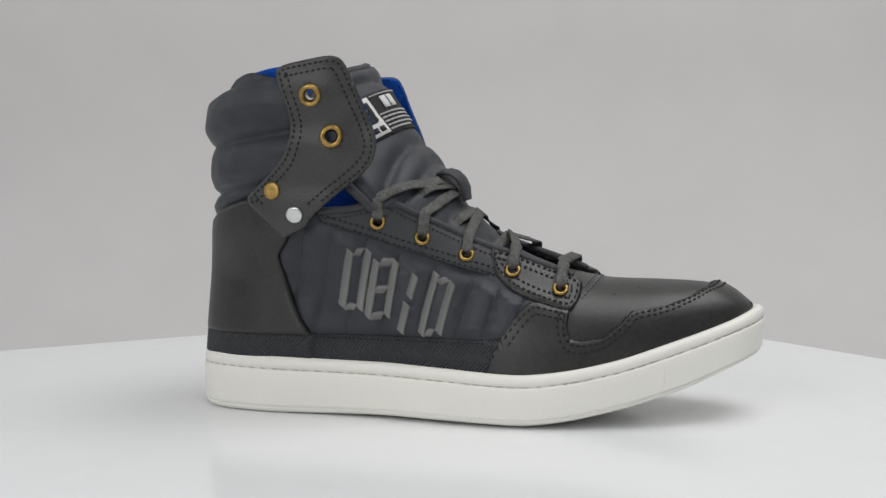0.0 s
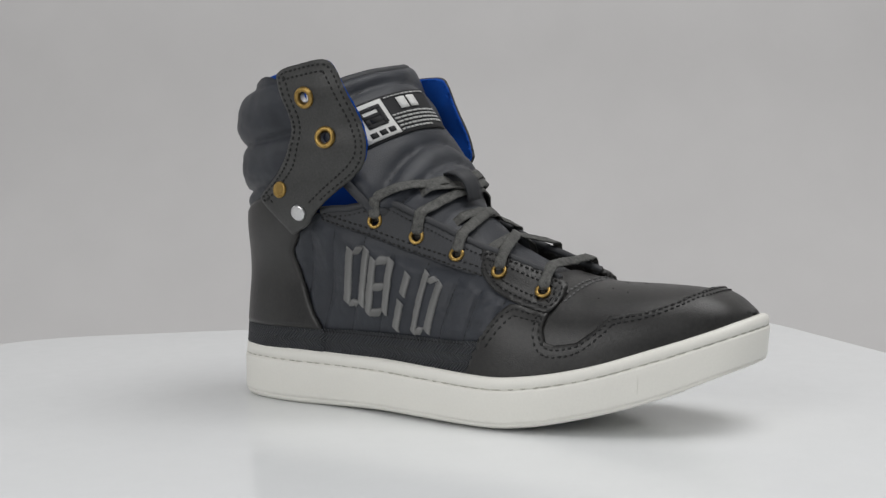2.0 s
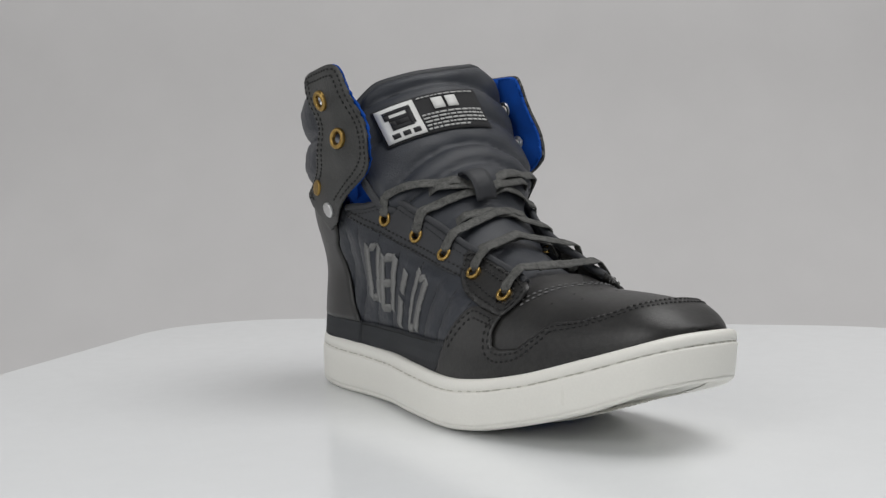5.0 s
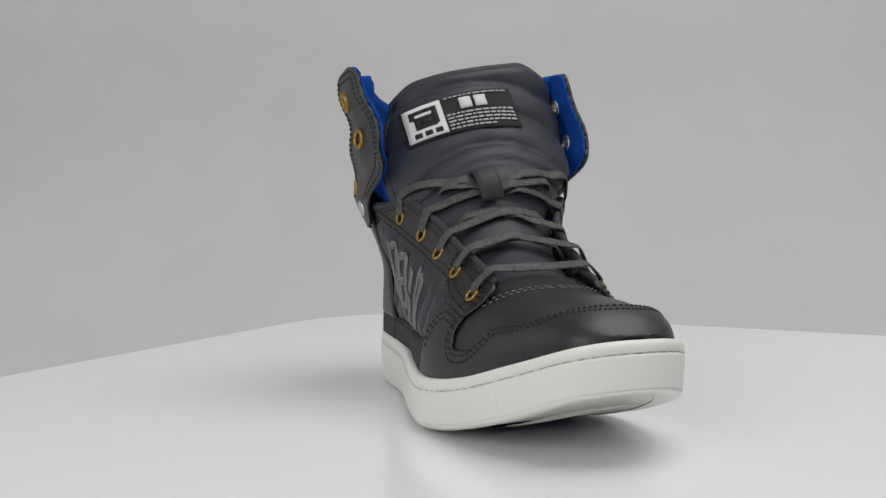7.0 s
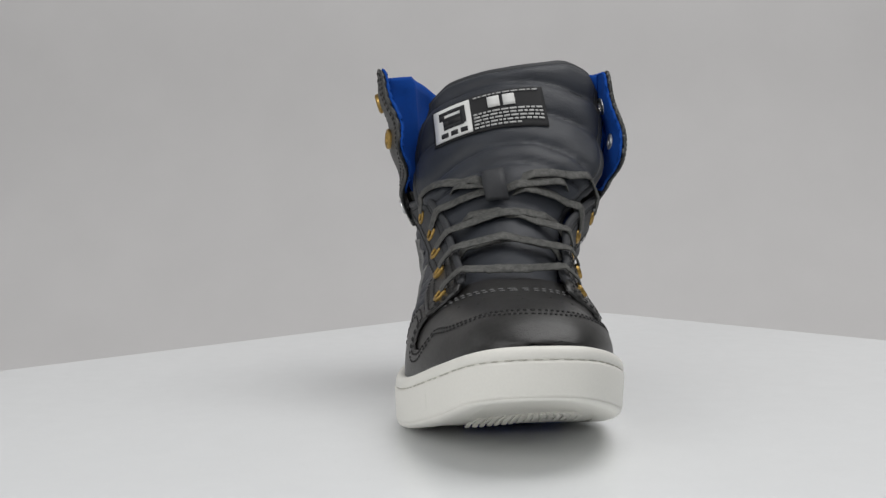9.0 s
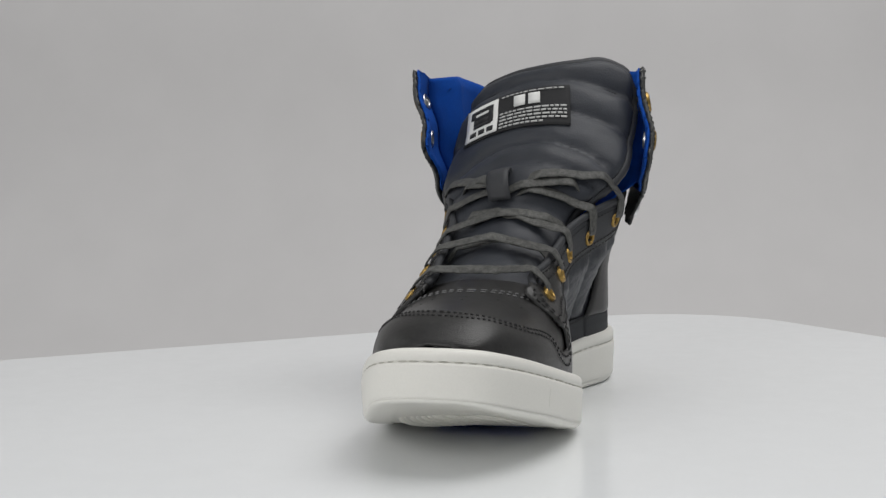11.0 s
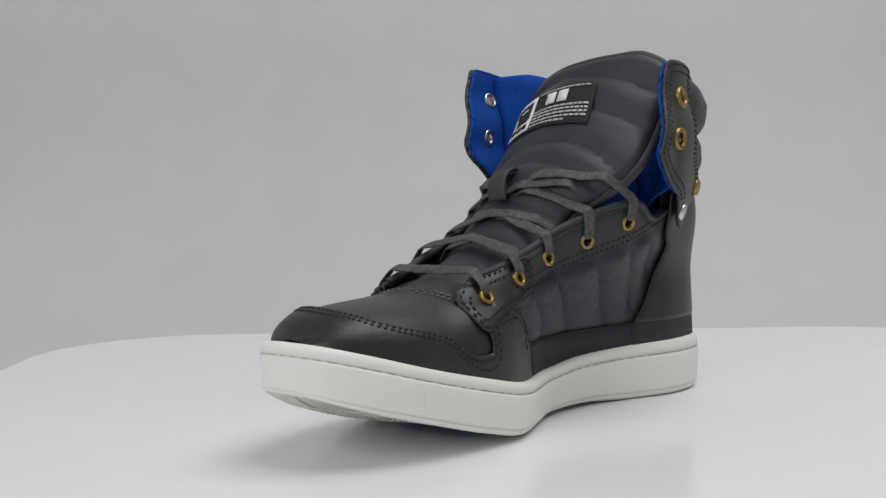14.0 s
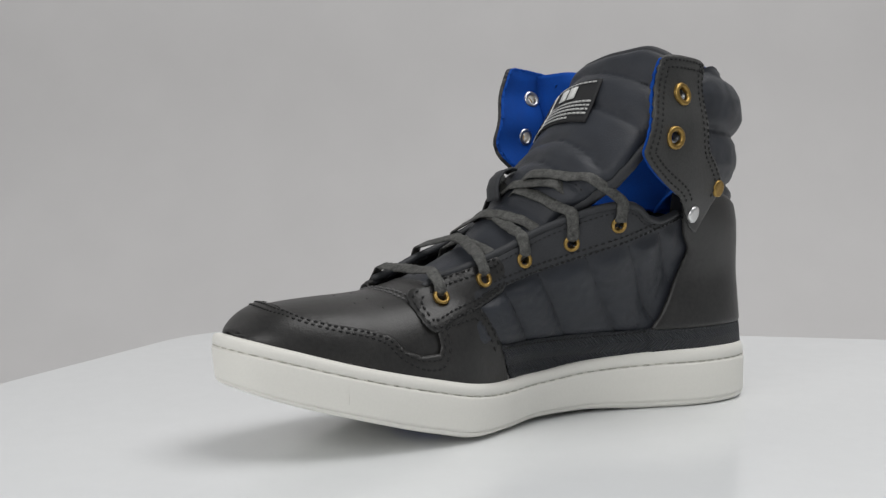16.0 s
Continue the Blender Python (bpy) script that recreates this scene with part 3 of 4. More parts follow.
def heel_strip(name, zlow, zhigh, front, lift, mat, shoe, label, rows_n=30, thick=0.0016):
    """A piece that wraps round the heel from the outer to the inner side."""
    rows = []
    for w in np.linspace(0, 1, rows_n):
        row = []
        cols = []
        for side in (-1, 1):
            half = []
            for i in range(41):
                a = i / 40 * math.pi / 2
                u = -0.1655 + (front(side)(0.05) + 0.1655) * (1 - math.cos(a))
                z = zlow(u) + (zhigh(u) - zlow(u)) * w
                uf = front(side)(z)
                back = heel(z)
                u = back + 0.00002 + (uf - back) * (1 - math.cos(a))
                z = zlow(u) + (zhigh(u) - zlow(u)) * w
                edge = min(w, 1 - w) * (zhigh(u) - zlow(u))
                h = lift - 0.0009 * (1 - rounded(min(edge, (uf - u)) / 0.0016, 2.0))
                if i == 0:
                    half.append(P(back, heel_mid(z), z) + Vector((0, h, 0)))
                else:
                    half.append(lifted(side_point(side), max(u, heel(z) + 0.0004), z, h))
            cols.append(half)
        row = list(reversed(cols[0])) + cols[1][1:]
        rows.append(row)
    ob = part(name, grid_mesh(rows), mat, shoe, label)
    thicken(ob, thick, 0.0)
    return ob


def build_heel(shoe):
    low = lambda u: 0.0425
    counter = heel_strip("heel_counter", low, counter_top, counter_front, 0.0026, M_LEATHER, shoe, "smooth black leather heel counter", 44)
    bm = bmesh.new()
    for side in (-1, 1):
        cf = counter_front(side)
        for d in (0.0022, 0.0050):
            stitches(bm, side_point(side), [(cf(z) - d, z) for z in np.linspace(0.044, 0.106, 40)], 0.0029)
    part("stitching", bm, M_THREAD, counter, "black double row of stitches")
    # embossed mark on the inner heel
    bm = bmesh.new()
    f = side_point(1)
    for a, b in (((-0.135, 0.066), (-0.126, 0.066)), ((-0.1305, 0.066), (-0.1305, 0.053)), ((-0.145, 0.066), (-0.145, 0.053))):
        add_bar(bm, lifted(f, *a, 0.0029), lifted(f, *b, 0.0029), normal_at(f, *a), 0.0022, 0.0002)
    part("embossed_bar", bm, M_LEATHER, counter, "faint raised bars")
    front = lambda s: (lambda z: -0.080)
    heel_strip("heel_band", lambda u: 0.0295, lambda u: 0.0435, front, 0.0022, M_BAND, shoe, "dark slate ribbed cloth band over the sole", 10)
    for side in (-1, 1):
        f = side_point(side)
        poly = [(-0.0805, 0.0245), (-0.0805, 0.0432), (-0.0475, 0.0440), (-0.0141, 0.0436), (0.0120, 0.0432), (0.0265 if side < 0 else 0.0190, 0.0440), (0.0165 if side < 0 else 0.0095, 0.0225), (0.0, 0.0225), (-0.04, 0.0235)]
        band = panel("side_band", poly, f, M_BAND, shoe, lift=0.0024, soft=False, label="dark slate herringbone tape over the sole")
        bm = bmesh.new()
        stitches(bm, f, [(u, 0.0420) for u in np.linspace(-0.08, 0.018, 40)], 0.0026, pitch=0.0024, length=0.0017, width=0.0005)
        part("stitching", bm, M_THREAD, band, "fine dark seam")


rim_height = table((-0.168, 0.163), (-0.152, 0.1665), (-0.14, 0.1735), (-0.118, 0.1825), (-0.09, 0.185), (-0.06, 0.180))


def collar_puff(u, z):
    h = z - 0.13 * (u + 0.16)
    ct = counter_top(u)
    wrinkle = 0.0011 * noise.noise(Vector((u * 60, z * 110, 7.0))) + 0.0004 * noise.noise(Vector((u * 210, z * 260, 2.0)))
    return (puffs(h, [0.088, 0.1165, 0.1425, 0.1720, 0.195], 0.0060, 2.2) + wrinkle) * smooth(ct - 0.003, ct + 0.007, z)


def collar_sheet(rows_w, off, front=-0.083, n=46, join=False, dip=0.0):
    rows = []
    for w in rows_w:
        cols = []
        for side in (-1, 1):
            half = []
            for i in range(n + 1):
                a = i / n * math.pi / 2
                back = heel(0.10 + 0.075 * w)
                u = back + (front - back) * (1 - math.cos(a))
                z = 0.090 + (rim_height(u) - dip * smooth(-0.115, -0.095, u) - 0.090) * w
                o = off(u, z, w)
                if i == 0:
                    p = P(heel(z), heel_mid(z), z) + Vector((0, o, 0))
                else:
                    p = lifted(side_point(side), max(u, heel(z) + 0.0003), z, o)
                if join and u > -0.088:
                    # runs over into the flap
                    q = (strap_out if side < 0 else strap_in)(u, z) + Vector((-side * 0.0030, 0, 0))
                    p = p.lerp(q, smooth(-0.088, -0.077, u) * smooth(0.105, 0.125, z))
                half.append(p)
            cols.append(half)
        rows.append(list(reversed(cols[0])) + cols[1][1:])
    return rows


def build_collar(shoe):
    ws = np.linspace(0, 1, 70)
    rows = collar_sheet(ws, lambda u, z, w: collar_puff(u, z) * 1.0 - 0.0015 - 0.005 * smooth(0.94, 1.0, w), dip=0.006)
    collar = part("collar", grid_mesh(rows), M_NYLON, shoe, "padded dark grey nylon collar in three puffed rolls")
    rows = collar_sheet(np.linspace(0.15, 1.006, 36), lambda u, z, w: -0.0080 + 0.002 * smooth(0.95, 1.0, w), front=-0.0785, join=True)
    lining = part("lining", grid_mesh(rows), M_BLUE, shoe, "bright blue cloth lining")
    thicken(lining, 0.0012, 0.0)


# ---- straps ----
def strap_out(u, z):
    return P(u, -0.0137 + 0.0247 * u - 0.2158 * z + 0.004 * smooth(-0.085, -0.125, u) + 0.005 * smooth(-0.068, -0.045, u) + 0.0012 * math.sin(z * 210), z)


def strap_in(u, z):
    v = 0.0695 + 0.0160 * smooth(-0.122, -0.068, u) + 0.004 * smooth(-0.068, -0.048, u) - 0.005 * smooth(0.150, 0.185, z) - 0.008 * (1 - smooth(0.10, 0.135, z))
    return P(u, v + 0.0008 * math.sin(z * 180), z)


STRAPS = {
    -1: (strap_out, [(-0.0935, 0.1845), (-0.0640, 0.1893), (-0.0586, 0.1882), (-0.0558, 0.1848), (-0.0505, 0.1739), (-0.0448, 0.1573), (-0.0402, 0.1452), (-0.0433, 0.1343), (-0.0667, 0.1152), (-0.0770, 0.1067), (-0.0812, 0.1015), (-0.0927, 0.0961), (-0.0951, 0.0970), (-0.1140, 0.1158), (-0.1124, 0.1192), (-0.0982, 0.1316), (-0.0897, 0.1399), (-0.0855, 0.1519), (-0.0875, 0.1639), (-0.0904, 0.1739)],
         [(-0.0735, 0.1698), (-0.0638, 0.1486)], (-0.0980, 0.1211), (-0.0856, 0.1089)),
    1: (strap_in, [(-0.063, 0.1845), (-0.069, 0.187), (-0.1025, 0.1848), (-0.098, 0.174), (-0.097, 0.149), (-0.0990, 0.139), (-0.1075, 0.132), (-0.1150, 0.120), (-0.096, 0.0958), (-0.0895, 0.0963), (-0.084, 0.104), (-0.075, 0.1146), (-0.0715, 0.1164), (-0.052, 0.129), (-0.0455, 0.1365), (-0.048, 0.1438), (-0.054, 0.160)],
        [(-0.076, 0.1665), (-0.0672, 0.145)], (-0.1095, 0.1187), (-0.0885, 0.1060))}


def build_strap(shoe, side):
    f, poly, eyes, gold, silver = STRAPS[side]
    holes = [(u, z, 0.0040) for u, z in eyes]
    strap = panel("ankle_strap", poly, f, M_LEATHER2, shoe, lift=0.0010, thick=0.0022, holes=holes, label="grey-brown leather ankle strap, hanging open")
    ring = dense(poly, 0.0025)
    area = 0.5 * np.sum(ring[:, 0] * np.roll(ring[:, 1], -1) - np.roll(ring[:, 0], -1) * ring[:, 1])
    sgn = 1 if area > 0 else -1
    bm = bmesh.new()
    for d in (0.0024, 0.0062):
        line = inset_line(ring, sgn * d)
        line = [p for p in line if p[1] > 0.112]
        k = next((i for i in range(1, len(line)) if np.hypot(*(line[i] - line[i - 1])) > 0.012), 0)
        line = line[k:] + line[:k]
        stitches(bm, f, line, 0.0012)
    part("stitching", bm, M_THREAD, strap, "black double row of stitches")
    # lining of the free flap
    low = [p for p in poly if p[1] > 0.110]
    inner = np.array(low) * 0.985 + np.mean(low, 0) * 0.015
    panel("flap_lining", [tuple(p) for p in inner], f, M_BLUE, strap, lift=-0.0014, thick=0.0016, holes=holes, label="bright blue cloth lining")
    for u, z in eyes:
        n = normal_at(f, u, z)
        eyelet(lifted(f, u, z, 0.0012), n, 0.0059, strap, M_BRASS, "aged brass eyelet", tall=0.0014)
        eyelet(lifted(f, u, z, -0.0030), -n, 0.0050, strap, M_STEEL, "steel back ring of an eyelet")
    for (u, z), mat, text in ((gold, M_BRASS, "flat aged brass rivet"), (silver, M_STEEL, "flat dull steel rivet")):
        rivet(lifted(f, u, z, 0.0011), normal_at(f, u, z), 0.0046, strap, mat, text)


# ---- tongue ----
spine = table((0.066, 0.066), (0.0720, 0.056), (0.0770, 0.044), (0.0835, 0.029), (0.0945, 0.0108), (0.110, -0.0055), (0.126, -0.0180), (0.142, -0.0360), (0.150, -0.0432), (0.157, -0.0485), (0.164, -0.0535), (0.178, -0.0630), (0.192, -0.0715), (0.20, -0.078))
tongue_l = table((0.066, -0.008), (0.08, -0.013), (0.10, -0.0165), (0.112, -0.0195), (0.124, -0.0235), (0.136, -0.031), (0.15, -0.033), (0.17, -0.028), (0.19, -0.020))
tongue_r = table((0.066, 0.042), (0.08, 0.046), (0.10, 0.0490), (0.112, 0.0520), (0.125, 0.0635), (0.145, 0.0760), (0.17, 0.0765), (0.19, 0.074))
tongue_top = table((-1.0, 0.1800), (-0.8, 0.1862), (-0.5, 0.1872), (0.0, 0.1885), (0.35, 0.1910), (0.65, 0.1942), (0.88, 0.1925), (1.0, 0.182))


def tongue_at(v, z):
    """A point of the tongue's face by its place across and its height along the middle."""
    e = 0.001
    t = Vector((0, -(spine(z + e) - spine(z - e)), 2 * e)).normalized()
    n = Vector((0, -t.z, t.y))
    if n.z < 0:
        n = -n
    w = smooth(0.105, 0.145, z)
    c = 13.0 - 5.8 * w
    mid = 0.0185 + 0.0115 * w
    return P(spine(z), v, z) - n * c * (v - mid) ** 2


def tongue_puff(v, z):
    h = z + (4.0 - 2.0 * smooth(0.14, 0.17, z)) * (v - 0.024) ** 2
    return puffs(h, [0.05, 0.0935, 0.112, 0.1335, 0.1440, 0.1625, 0.1800, 0.215], 0.0018 + 0.0020 * smooth(0.115, 0.138, z), 2.4) + 0.0007 * noise.noise(Vector((v * 70, z * 140, 3.0)))


def tongue_normal(v, z):
    a = tongue_at(v + 0.001, z) - tongue_at(v - 0.001, z)
    b = tongue_at(v, z + 0.001) - tongue_at(v, z - 0.001)
    n = a.cross(b).normalized()
    return n if n.y < 0 or n.z > 0.3 else -n


def tongue_point(v, z, off=0.0):
    return tongue_at(v, z) + tongue_normal(v, z) * (off + tongue_puff(v, z))


def build_tongue(shoe):
    rows = []
    cs = np.linspace(-1, 1, 45)
    for w in np.linspace(0, 1, 84):
        row = []
        for c in cs:
            z = 0.066 + (tongue_top(c) - 0.066) * w
            v = tongue_l(z) + (tongue_r(z) - tongue_l(z)) * (c + 1) / 2
            edge = min(1 - abs(c), (1 - w) * 2.4)
            row.append(tongue_point(v, z, -0.004 * (1 - rounded(edge / 0.12, 2.0))))
        rows.append(row)
    tongue = part("tongue", grid_mesh(rows), M_NYLON, shoe, "padded slate-grey nylon tongue with cross seams")
    thicken(tongue, 0.006)
    # cloth binding along the rim
    line = [(-1.0, w) for w in np.linspace(0.35, 1, 24)] + [(c, 1.0) for c in cs[1:-1]] + [(1.0, w) for w in np.linspace(1, 0.35, 24)]
    pts = []
    for c, w in line:
        z = 0.066 + (tongue_top(c) - 0.066) * w
        v = tongue_l(z) + (tongue_r(z) - tongue_l(z)) * (c + 1) / 2
        pts.append(tongue_point(v, z, -0.0055))
    bm = bmesh.new()
    tube(bm, pts, 0.0030)
    part("binding", bm, M_CANVAS, tongue, "grey cloth edge binding")
    bm = bmesh.new()
    for h in (0.1335, 0.1440, 0.1625, 0.1800):
        prev = None
        for v in np.linspace(-0.022, 0.066, 60):
            z = h - (4.0 - 2.0 * smooth(0.14, 0.17, h)) * (v - 0.024) ** 2
            p, n = tongue_at(v, z), tongue_normal(v, z)
            cc = 2 * (v - tongue_l(z)) / (tongue_r(z) - tongue_l(z)) - 1
            if prev and abs(cc) < 0.92 and z < tongue_top(cc) - 0.005:
                add_bar(bm, prev + (p - prev) * 0.2 + n * 0.0004, p - (p - prev) * 0.2 + n * 0.0004, n, 0.0006, 0.0003)
            prev = p
    part("stitching", bm, M_THREAD, tongue, "dark cross seams")
    build_label(tongue)
    # lace loop
    rows = []
    for v0, z0, off in ((0.0125, 0.1275, 0.0005), (0.0130, 0.1265, 0.0030), (0.0135, 0.1240, 0.0052), (0.0140, 0.1205, 0.0058), (0.0145, 0.1165, 0.0046), (0.0150, 0.1135, 0.0020), (0.0152, 0.1120, 0.0008)):
        rows.append([tongue_at(v0 + dv, z0) + tongue_normal(v0, z0) * (off + 0.0025) for dv in np.linspace(-0.0062, 0.0062, 5)])
    loop = part("lace_loop", grid_mesh(rows), M_CANVAS, tongue, "dark cloth lace loop")
    thicken(loop, 0.0014)
    bm = bmesh.new()
    for k in range(4):
        v = 0.0105 + 0.0028 * k
        add_bar(bm, tongue_at(v, 0.1127) + tongue_normal(v, 0.1127) * 0.0042, tongue_at(v + 0.002, 0.1127) + tongue_normal(v, 0.1127) * 0.0042, tongue_normal(v, 0.1127), 0.0006, 0.0004)
    part("stitching", bm, M_THREAD, loop)
    return tongue


LABEL = ((-0.0205, 0.1708), (0.0408, 0.1748), (0.0445, 0.1522), (-0.0183, 0.1505))


def label_vz(a, b):
    """Place on the tongue of a label point: a across, b down."""
    tl, tr, br, bl = (np.array(p) for p in LABEL)
    p = (tl * (1 - a) + tr * a) * (1 - b) + (bl * (1 - a) + br * a) * b
    return float(p[0]), float(p[1])


def label_point(a, b, off):
    v, z = label_vz(a, b)
    # the label bridges the seams under it
    lo = tongue_puff(v, z)
    return tongue_at(v, z) + tongue_normal(v, z) * (0.0041 + 0.10 * lo + off)


def label_patch(name, parent, mat, a0, b0, a1, b1, off, label="", na=None):
    na = na or max(2, int((a1 - a0) * 24))
    nb = max(2, int((b1 - b0) * 12))
    rows = [[label_point(a0 + (a1 - a0) * i / na, b0 + (b1 - b0) * j / nb, off) for i in range(na + 1)] for j in range(nb + 1)]
    ob = part(name, grid_mesh(rows), mat, parent, label)
    thicken(ob, 0.0004, 0.0)
    return ob


def build_label(tongue):
    lab = label_patch("label", tongue, M_LABEL, 0, 0, 1, 1, 0.0, "black and white woven label")
    label_patch("label_square", lab, M_LABELW, 0.02, 0.05, 0.345, 0.95, 0.0006, "white woven square")
    # dark ring mark in the white square
    for a0, b0, a1, b1 in ((0.07, 0.16, 0.30, 0.25), (0.07, 0.25, 0.115, 0.38), (0.10, 0.34, 0.30, 0.43), (0.10, 0.56, 0.28, 0.66), (0.10, 0.43, 0.145, 0.56), (0.255, 0.25, 0.30, 0.62)):
        label_patch("mark_bar", lab, M_LABEL, a0, b0, a1, b1, 0.0010)
    label_patch("mark_bar", lab, M_LABEL, 0.145, 0.43, 0.255, 0.56, 0.0010)
    for k in range(3):
        label_patch("print_bar", lab, M_LABEL, 0.075 + 0.085 * k, 0.76, 0.135 + 0.085 * k, 0.88, 0.0010)
    label_patch("print_bar", lab, M_LABELW, 0.50, 0.14, 0.605, 0.42, 0.0008)
    label_patch("print_bar", lab, M_LABELW, 0.635, 0.14, 0.74, 0.42, 0.0008)
    rnd = random.Random(4)
    for j, b in enumerate((0.055, 0.50, 0.595, 0.69, 0.785, 0.88)):
        a = 0.365 if j else 0.38
        end = 0.97 - (0.18 if j == 5 else 0.0)
        while a < end - 0.02:
            w = rnd.uniform(0.02, 0.07)
            w = min(w, end - a)
            label_patch("print_bar", lab, M_PRINT, a, b, a + w, b + (0.042 if j else 0.03), 0.0006)
            a += w + 0.012


# ---- laces ----
def ribbon(ctrl, width=0.0062, thick=0.0011, per=10):
    """A flat lace through (point, normal) pairs."""
    pts, nor = [c[0] for c in ctrl], [c[1] for c in ctrl]
    P0, N0 = [], []
    n = len(pts)
    for i in range(n - 1):
        a, b, c, d = pts[max(i - 1, 0)], pts[i], pts[i + 1], pts[min(i + 2, n - 1)]
        for j in range(per):
            t = j / per
            h = t * t * (3 - 2 * t)
            ta, tb = (c - a) * 0.30, (d - b) * 0.30
            P0.append(b * (1 - h) + c * h + ta * (t * (1 - t) ** 2) + tb * (t * t * (t - 1)))
            N0.append((nor[i] * (1 - t) + nor[i + 1] * t).normalized())
    P0.append(pts[-1])
    N0.append(nor[-1])
    sect = [(-0.5, 0.0), (-0.44, 0.42), (-0.2, 0.5), (0.2, 0.5), (0.44, 0.42), (0.5, 0.0), (0.4, -0.5), (-0.4, -0.5)]
    rows = []
    for i, (p, m) in enumerate(zip(P0, N0)):
        t = (P0[min(i + 1, len(P0) - 1)] - P0[max(i - 1, 0)]).normalized()
        s = t.cross(m).normalized()
        m = s.cross(t).normalized()
        k = 1 + 0.05 * math.sin(i * 0.7) + 0.03 * math.sin(i * 2.3)
        rows.append([p + s * x * width * k + m * y * thick for x, y in sect])
    bm = grid_mesh(rows, closed=True)
    bm.verts.ensure_lookup_table()
    return bm


def build_laces(shoe):
    throat = {s: table(*THROAT[s]) for s in (-1, 1)}
    tn = Vector((0, -0.62, 0.78))
    centre = [None, (-0.0150, 0.0170, 0.1225), (-0.0105, 0.0175, 0.1170), (0.0015, 0.0190, 0.1065), (0.0200, 0.0190, 0.0950), (0.0500, 0.0185, 0.0815)]

    def start(side, i):
        """From inside an eyelet, out and over the edge of the strip."""
        f = stay_point(side)
        u, z = EYELETS[side][i - 1]
        n = normal_at(f, u, z)
        q = q_of(side, u, z)
        up = (surf(u, q - side * 0.05) - surf(u, q + side * 0.05)).normalized()
        p = f(u, z)
        base = 0.0025 if i < 4 else 0.0042
        c = [(p - n * 0.003, (n + up * 0.8).normalized()), (p + n * (base + 0.0006) + up * 0.0022, (n + up * 0.1).normalized())]
        zt = throat[side](u - 0.001)
        zm = (z + zt) / 2
        c.append((f(u - 0.0005, zm) + normal_at(f, u, zm) * (base + 0.0012), normal_at(f, u, zm)))
        ne = (normal_at(f, u, zt) + Vector((0, -0.2, 0.5))).normalized()
        c.append((f(u - 0.001, zt) + ne * (base + 0.0020), ne))
        return c

    def dive(side, i):
        """Under the strip on the far side, above the eyelet."""
        u, z = EYELETS[side][i - 1]
        u2, z2 = EYELETS[side][i - 2]
        um, zm = u * 0.55 + u2 * 0.45, z * 0.55 + z2 * 0.45
        f = stay_point(side)
        zt = throat[side](um)
        inward = Vector((-side, 0, 0))
        n = (normal_at(f, um, zt) + Vector((0, -0.3, 0.8))).normalized()
        a = (f(um, zt) + inward * 0.006 + Vector((0, 0, 0.0015)), n)
        b = (f(um, zt) + inward * 0.001 - Vector((0, 0, 0.005)), n)
        return [a, b]

    def mid(i, dv, lift=0.0, du=0.0):
        u, v, z = centre[i]
        drop = 4.0 * dv * dv
        return (P(u + du, v + dv, z - drop) + tn * lift, tn)

    def arch(ctrl):
        """Lifts the free spans of a strand so that they lie over the padded tongue."""
        out = [ctrl[0]]
        for (p, n), (q, k) in zip(ctrl, ctrl[1:]):
            if abs(p.x - q.x) > 0.014:
                w = (n + k + tn).normalized()
                for t in (0.2, 0.4, 0.6, 0.8):
                    m = p.lerp(q, t)
                    for _ in range(40):
                        z = 0.070
                        best = min((((tongue_point(m.x, zz) - m).length, zz) for zz in np.linspace(0.070, 0.140, 36)))
                        s = tongue_point(m.x, best[1], 0.0012)
                        if (m - s).dot(tongue_normal(m.x, best[1])) > 0:
                            break
                        m = m + w * 0.0007
                    out.append((m + w * 0.0004, w))
            out.append((q, k))
        return out

    lace = new("laces")
    lace.parent = shoe
    lace["label"] = "flat grey waxed cotton laces, criss-crossed"

    def strand(ctrl):
        ob = part("lace_strand", ribbon(arch(ctrl), per=7), M_LACE, lace)
        return ob
    strand(start(-1, 5) + [mid(5, -0.010), mid(5, 0.010)] + list(reversed(start(1, 5))))
    for i in (4, 3, 2):
        strand(start(-1, i) + [mid(i, -0.002, 0.0014)] + dive(1, i))
        strand(start(1, i) + [mid(i, 0.002, -0.0002, -0.0012)] + dive(-1, i))
    strand(start(-1, 1) + [mid(1, -0.006, 0.0), mid(1, 0.004, 0.0)] + list(reversed(start(1, 1))))


# ---- embroidery: slanted blocks of satin stitch ----
BLOCKS = [
    (((-0.0595, 0.0909), (-0.0450, 0.0910), (-0.0505, 0.0561), (-0.0663, 0.0579)), ((0.18, 0.06, 0.18, 0.94), (0.82, 0.06, 0.82, 0.94), (0.36, 0.07, 0.64, 0.07), (0.36, 0.93, 0.64, 0.93))),
    (((-0.0465, 0.0857), (-0.0297, 0.0850), (-0.0345, 0.0530), (-0.0523, 0.0524)), ((0.2, 0.06, 0.2, 0.94), (0.8, 0.06, 0.8, 0.94), (0.34, 0.07, 0.66, 0.07), (0.34, 0.50, 0.66, 0.50), (0.34, 0.93, 0.66, 0.93))),
    (((-0.0290, 0.0762), (-0.0185, 0.0762), (-0.0232, 0.0462), (-0.0331, 0.0460)), ((0.62, 0.02, 0.52, 0.36), (0.45, 0.50, 0.32, 0.98))),
    (((-0.0145, 0.0782), (0.0010, 0.0734), (-0.0065, 0.0447), (-0.0212, 0.0447)), ((0.2, 0.02, 0.18, 0.98), (0.82, 0.10, 0.86, 0.94), (0.40, 0.08, 0.64, 0.12), (0.40, 0.94, 0.66, 0.94))),
]


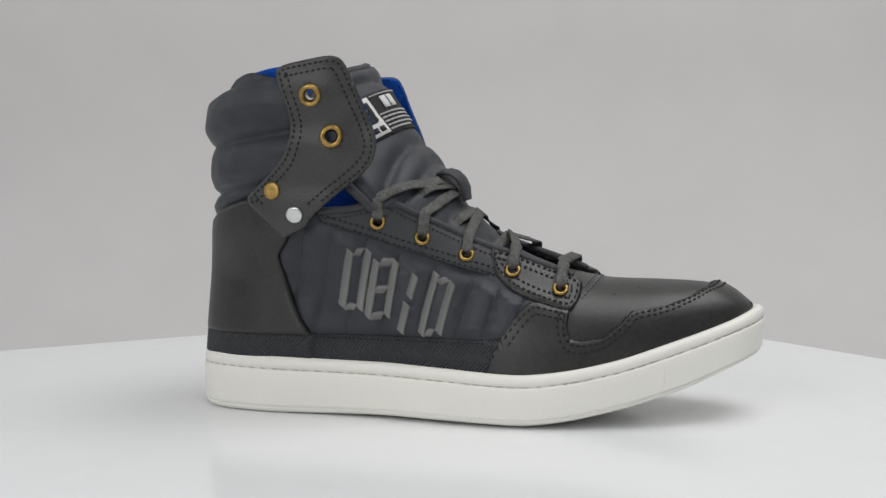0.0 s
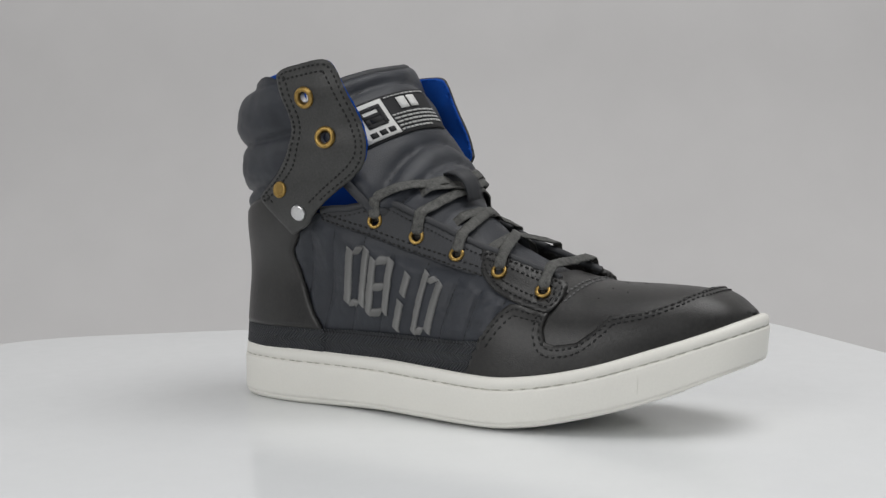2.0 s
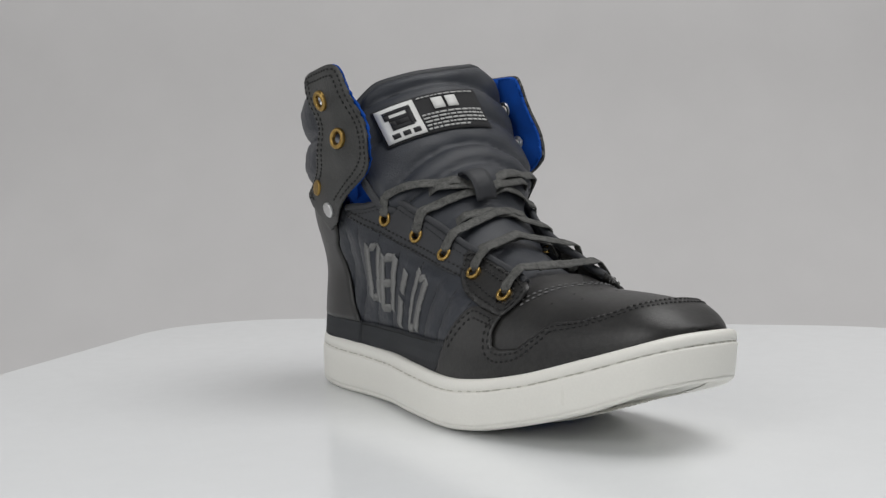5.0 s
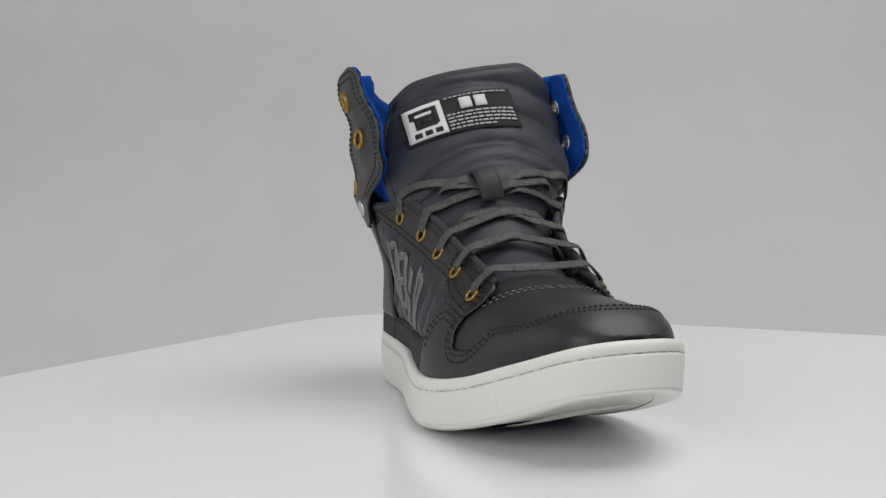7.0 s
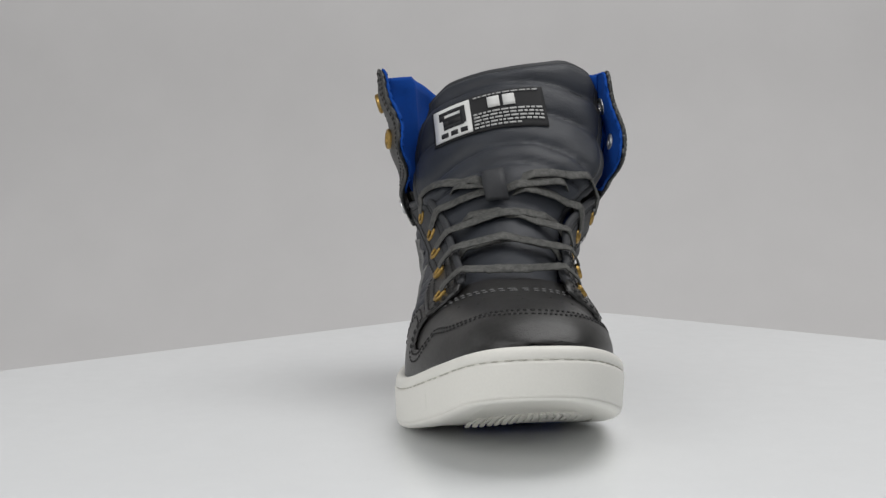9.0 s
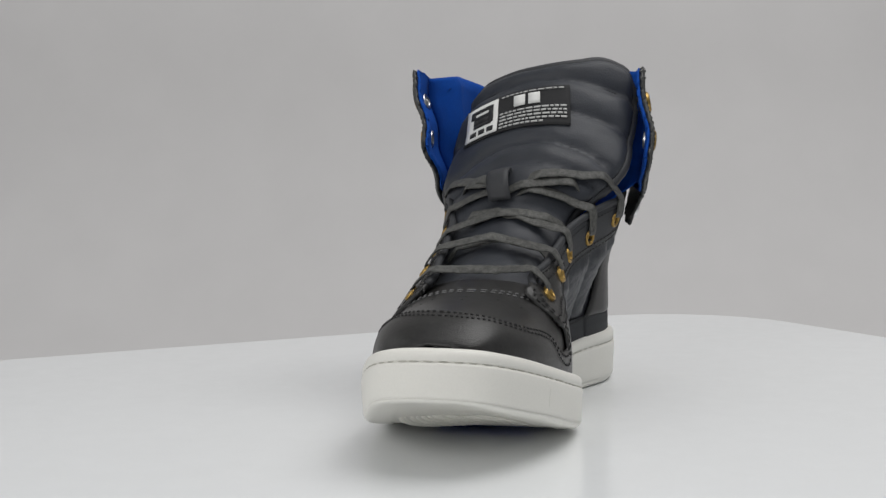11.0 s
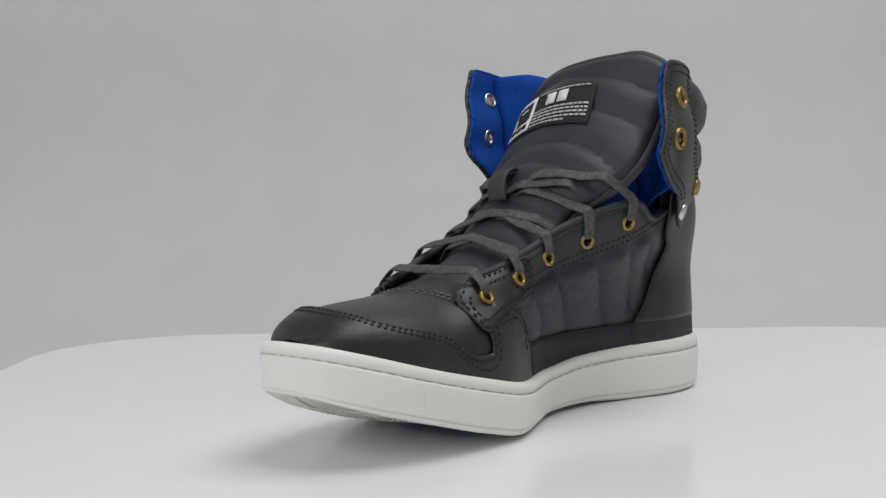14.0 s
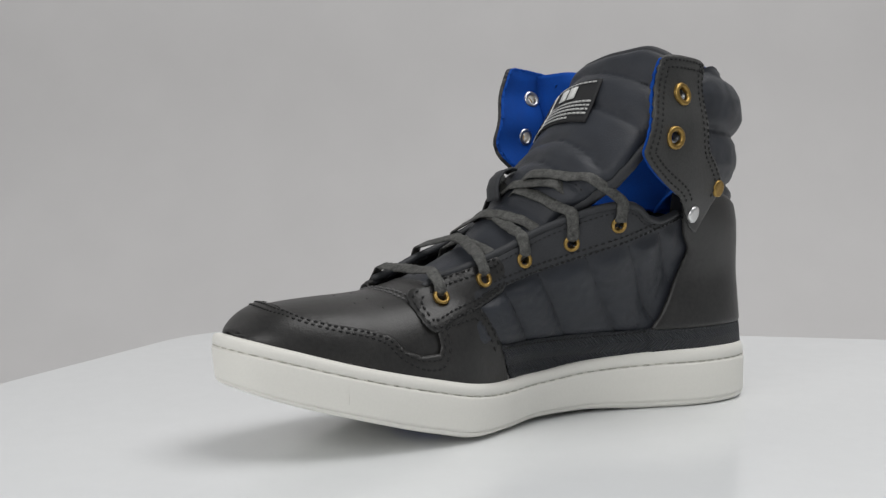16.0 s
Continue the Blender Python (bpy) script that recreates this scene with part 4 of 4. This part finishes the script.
def build_embroidery(shoe):
    f = side_point(-1)
    puff = quarter_puff(-1)
    for corners, strokes in BLOCKS:
        tl, tr, br, bl = (np.array(c) for c in corners)
        bm = bmesh.new()
        for a0, b0, a1, b1 in strokes:
            p = lambda a, b: (tl * (1 - a) + tr * a) * (1 - b) + (bl * (1 - a) + br * a) * b
            s, e = p(a0, b0), p(a1, b1)
            run = e - s
            length = np.hypot(*run)
            d = run / length
            w = np.array([-d[1], d[0]])
            k = 0.0
            while k < length:
                c = s + d * k
                tilt = 0.0016
                h = random.uniform(0.0024, 0.0028)
                a, b = c + w * h + d * tilt, c - w * h - d * tilt
                n = normal_at(f, *c)
                pa = lifted(f, *a, 0.0009 + puff(*a))
                pb = lifted(f, *b, 0.0009 + puff(*b))
                add_bar(bm, pa, pb, n, 0.00085, 0.0006)
                k += 0.00105
        part("embroidered_block", bm, M_EMB, shoe, "light grey satin-stitched slanted block")


# ---- details of the sole ----
def build_sole_details(sole):
    n = len(RING)
    run = np.concatenate([[0], np.cumsum(np.hypot(*np.diff(np.vstack([RING, RING[:1]]), axis=0).T))])
    bm = bmesh.new()
    at = 0.0
    while at < run[-1] - 0.006:
        i0, i1 = (np.interp(x, run, np.arange(n + 1)) for x in (at, at + 0.0052))
        h = 0.777
        p, q = (sole_point(int(round(i)), 0.0007, h) for i in (i0, i1))
        nn = RING_N[int(i0) % n]
        add_bar(bm, p, q, Vector((nn[1], -nn[0], 0)), 0.0006, 0.0004)
        at += 0.0066
    part("sole_stitching", bm, M_SOLE_THREAD, sole, "greyish stitches in the rim groove")
    # seams where the toe piece begins
    bm = bmesh.new()
    for i in range(n):
        u, v = RING[i]
        nxt = RING[(i + 1) % n]
        if (u - 0.110) * (nxt[0] - 0.110) <= 0:
            nn = RING_N[i]
            add_bar(bm, sole_point(i, 0.0008, 0.16), sole_point(i, -0.0001, 0.66), Vector((nn[1], -nn[0], 0)), 0.0009, 0.0003)
    part("toe_seam", bm, M_RUBBER, sole, "fine raised seam")
    # fine ridges under the toe
    bm = bmesh.new()
    for k, u in enumerate(np.arange(0.078, 0.125, 0.0036)):
        half = 0.036 * rounded((0.146 - u) / 0.05) - 0.0075
        for m in range(16):
            v0, v1 = (0.025 - half + 2 * half * (m + x) / 16 for x in (0.0, 0.86))
            du = 0.0012 if m % 2 else -0.0012
            bow = [u - 0.010 * ((v - 0.025) / 0.036) ** 2 for v in (v0, v1)]
            add_bar(bm, P(bow[0] - du / 2, v0, sole_low(bow[0], v0) + 0.0003), P(bow[1] + du / 2, v1, sole_low(bow[1], v1) + 0.0003), Vector((0, 0.25, -1)).normalized(), 0.0011, 0.0002)
    part("tread_block", bm, M_RUBBER, sole, "fine zigzag tread ridges")
    rows = [[P(u, v, sole_low(u, v) - 0.0004) for v in np.linspace(-0.004, 0.046, 8)] for u in np.linspace(0.012, 0.0585, 14)]
    part("blue_tread", grid_mesh(rows), M_BLUE_RUBBER, sole, "blue rubber tread patch")


# ---- build ----
shoe = thing("high_top_shoe", "dark leather and quilted nylon high-top shoe with white sole", "shoe")
board = build_board()
build_backdrop()
sole = build_sole(shoe)
build_sole_details(sole)
build_vamp(shoe)
build_guard(shoe)
for s, _ in SIDES:
    build_quarter(shoe, s)
    build_stay(shoe, s)
build_heel(shoe)
build_collar(shoe)
for s, _ in SIDES:
    build_strap(shoe, s)
build_tongue(shoe)
build_laces(shoe)
build_embroidery(shoe)


def motions():
    for ob in (shoe, board):
        walk(ob, [(float(t), pose(0, 0, 0, 0, 0, a)) for t, a in TURN])


motions()
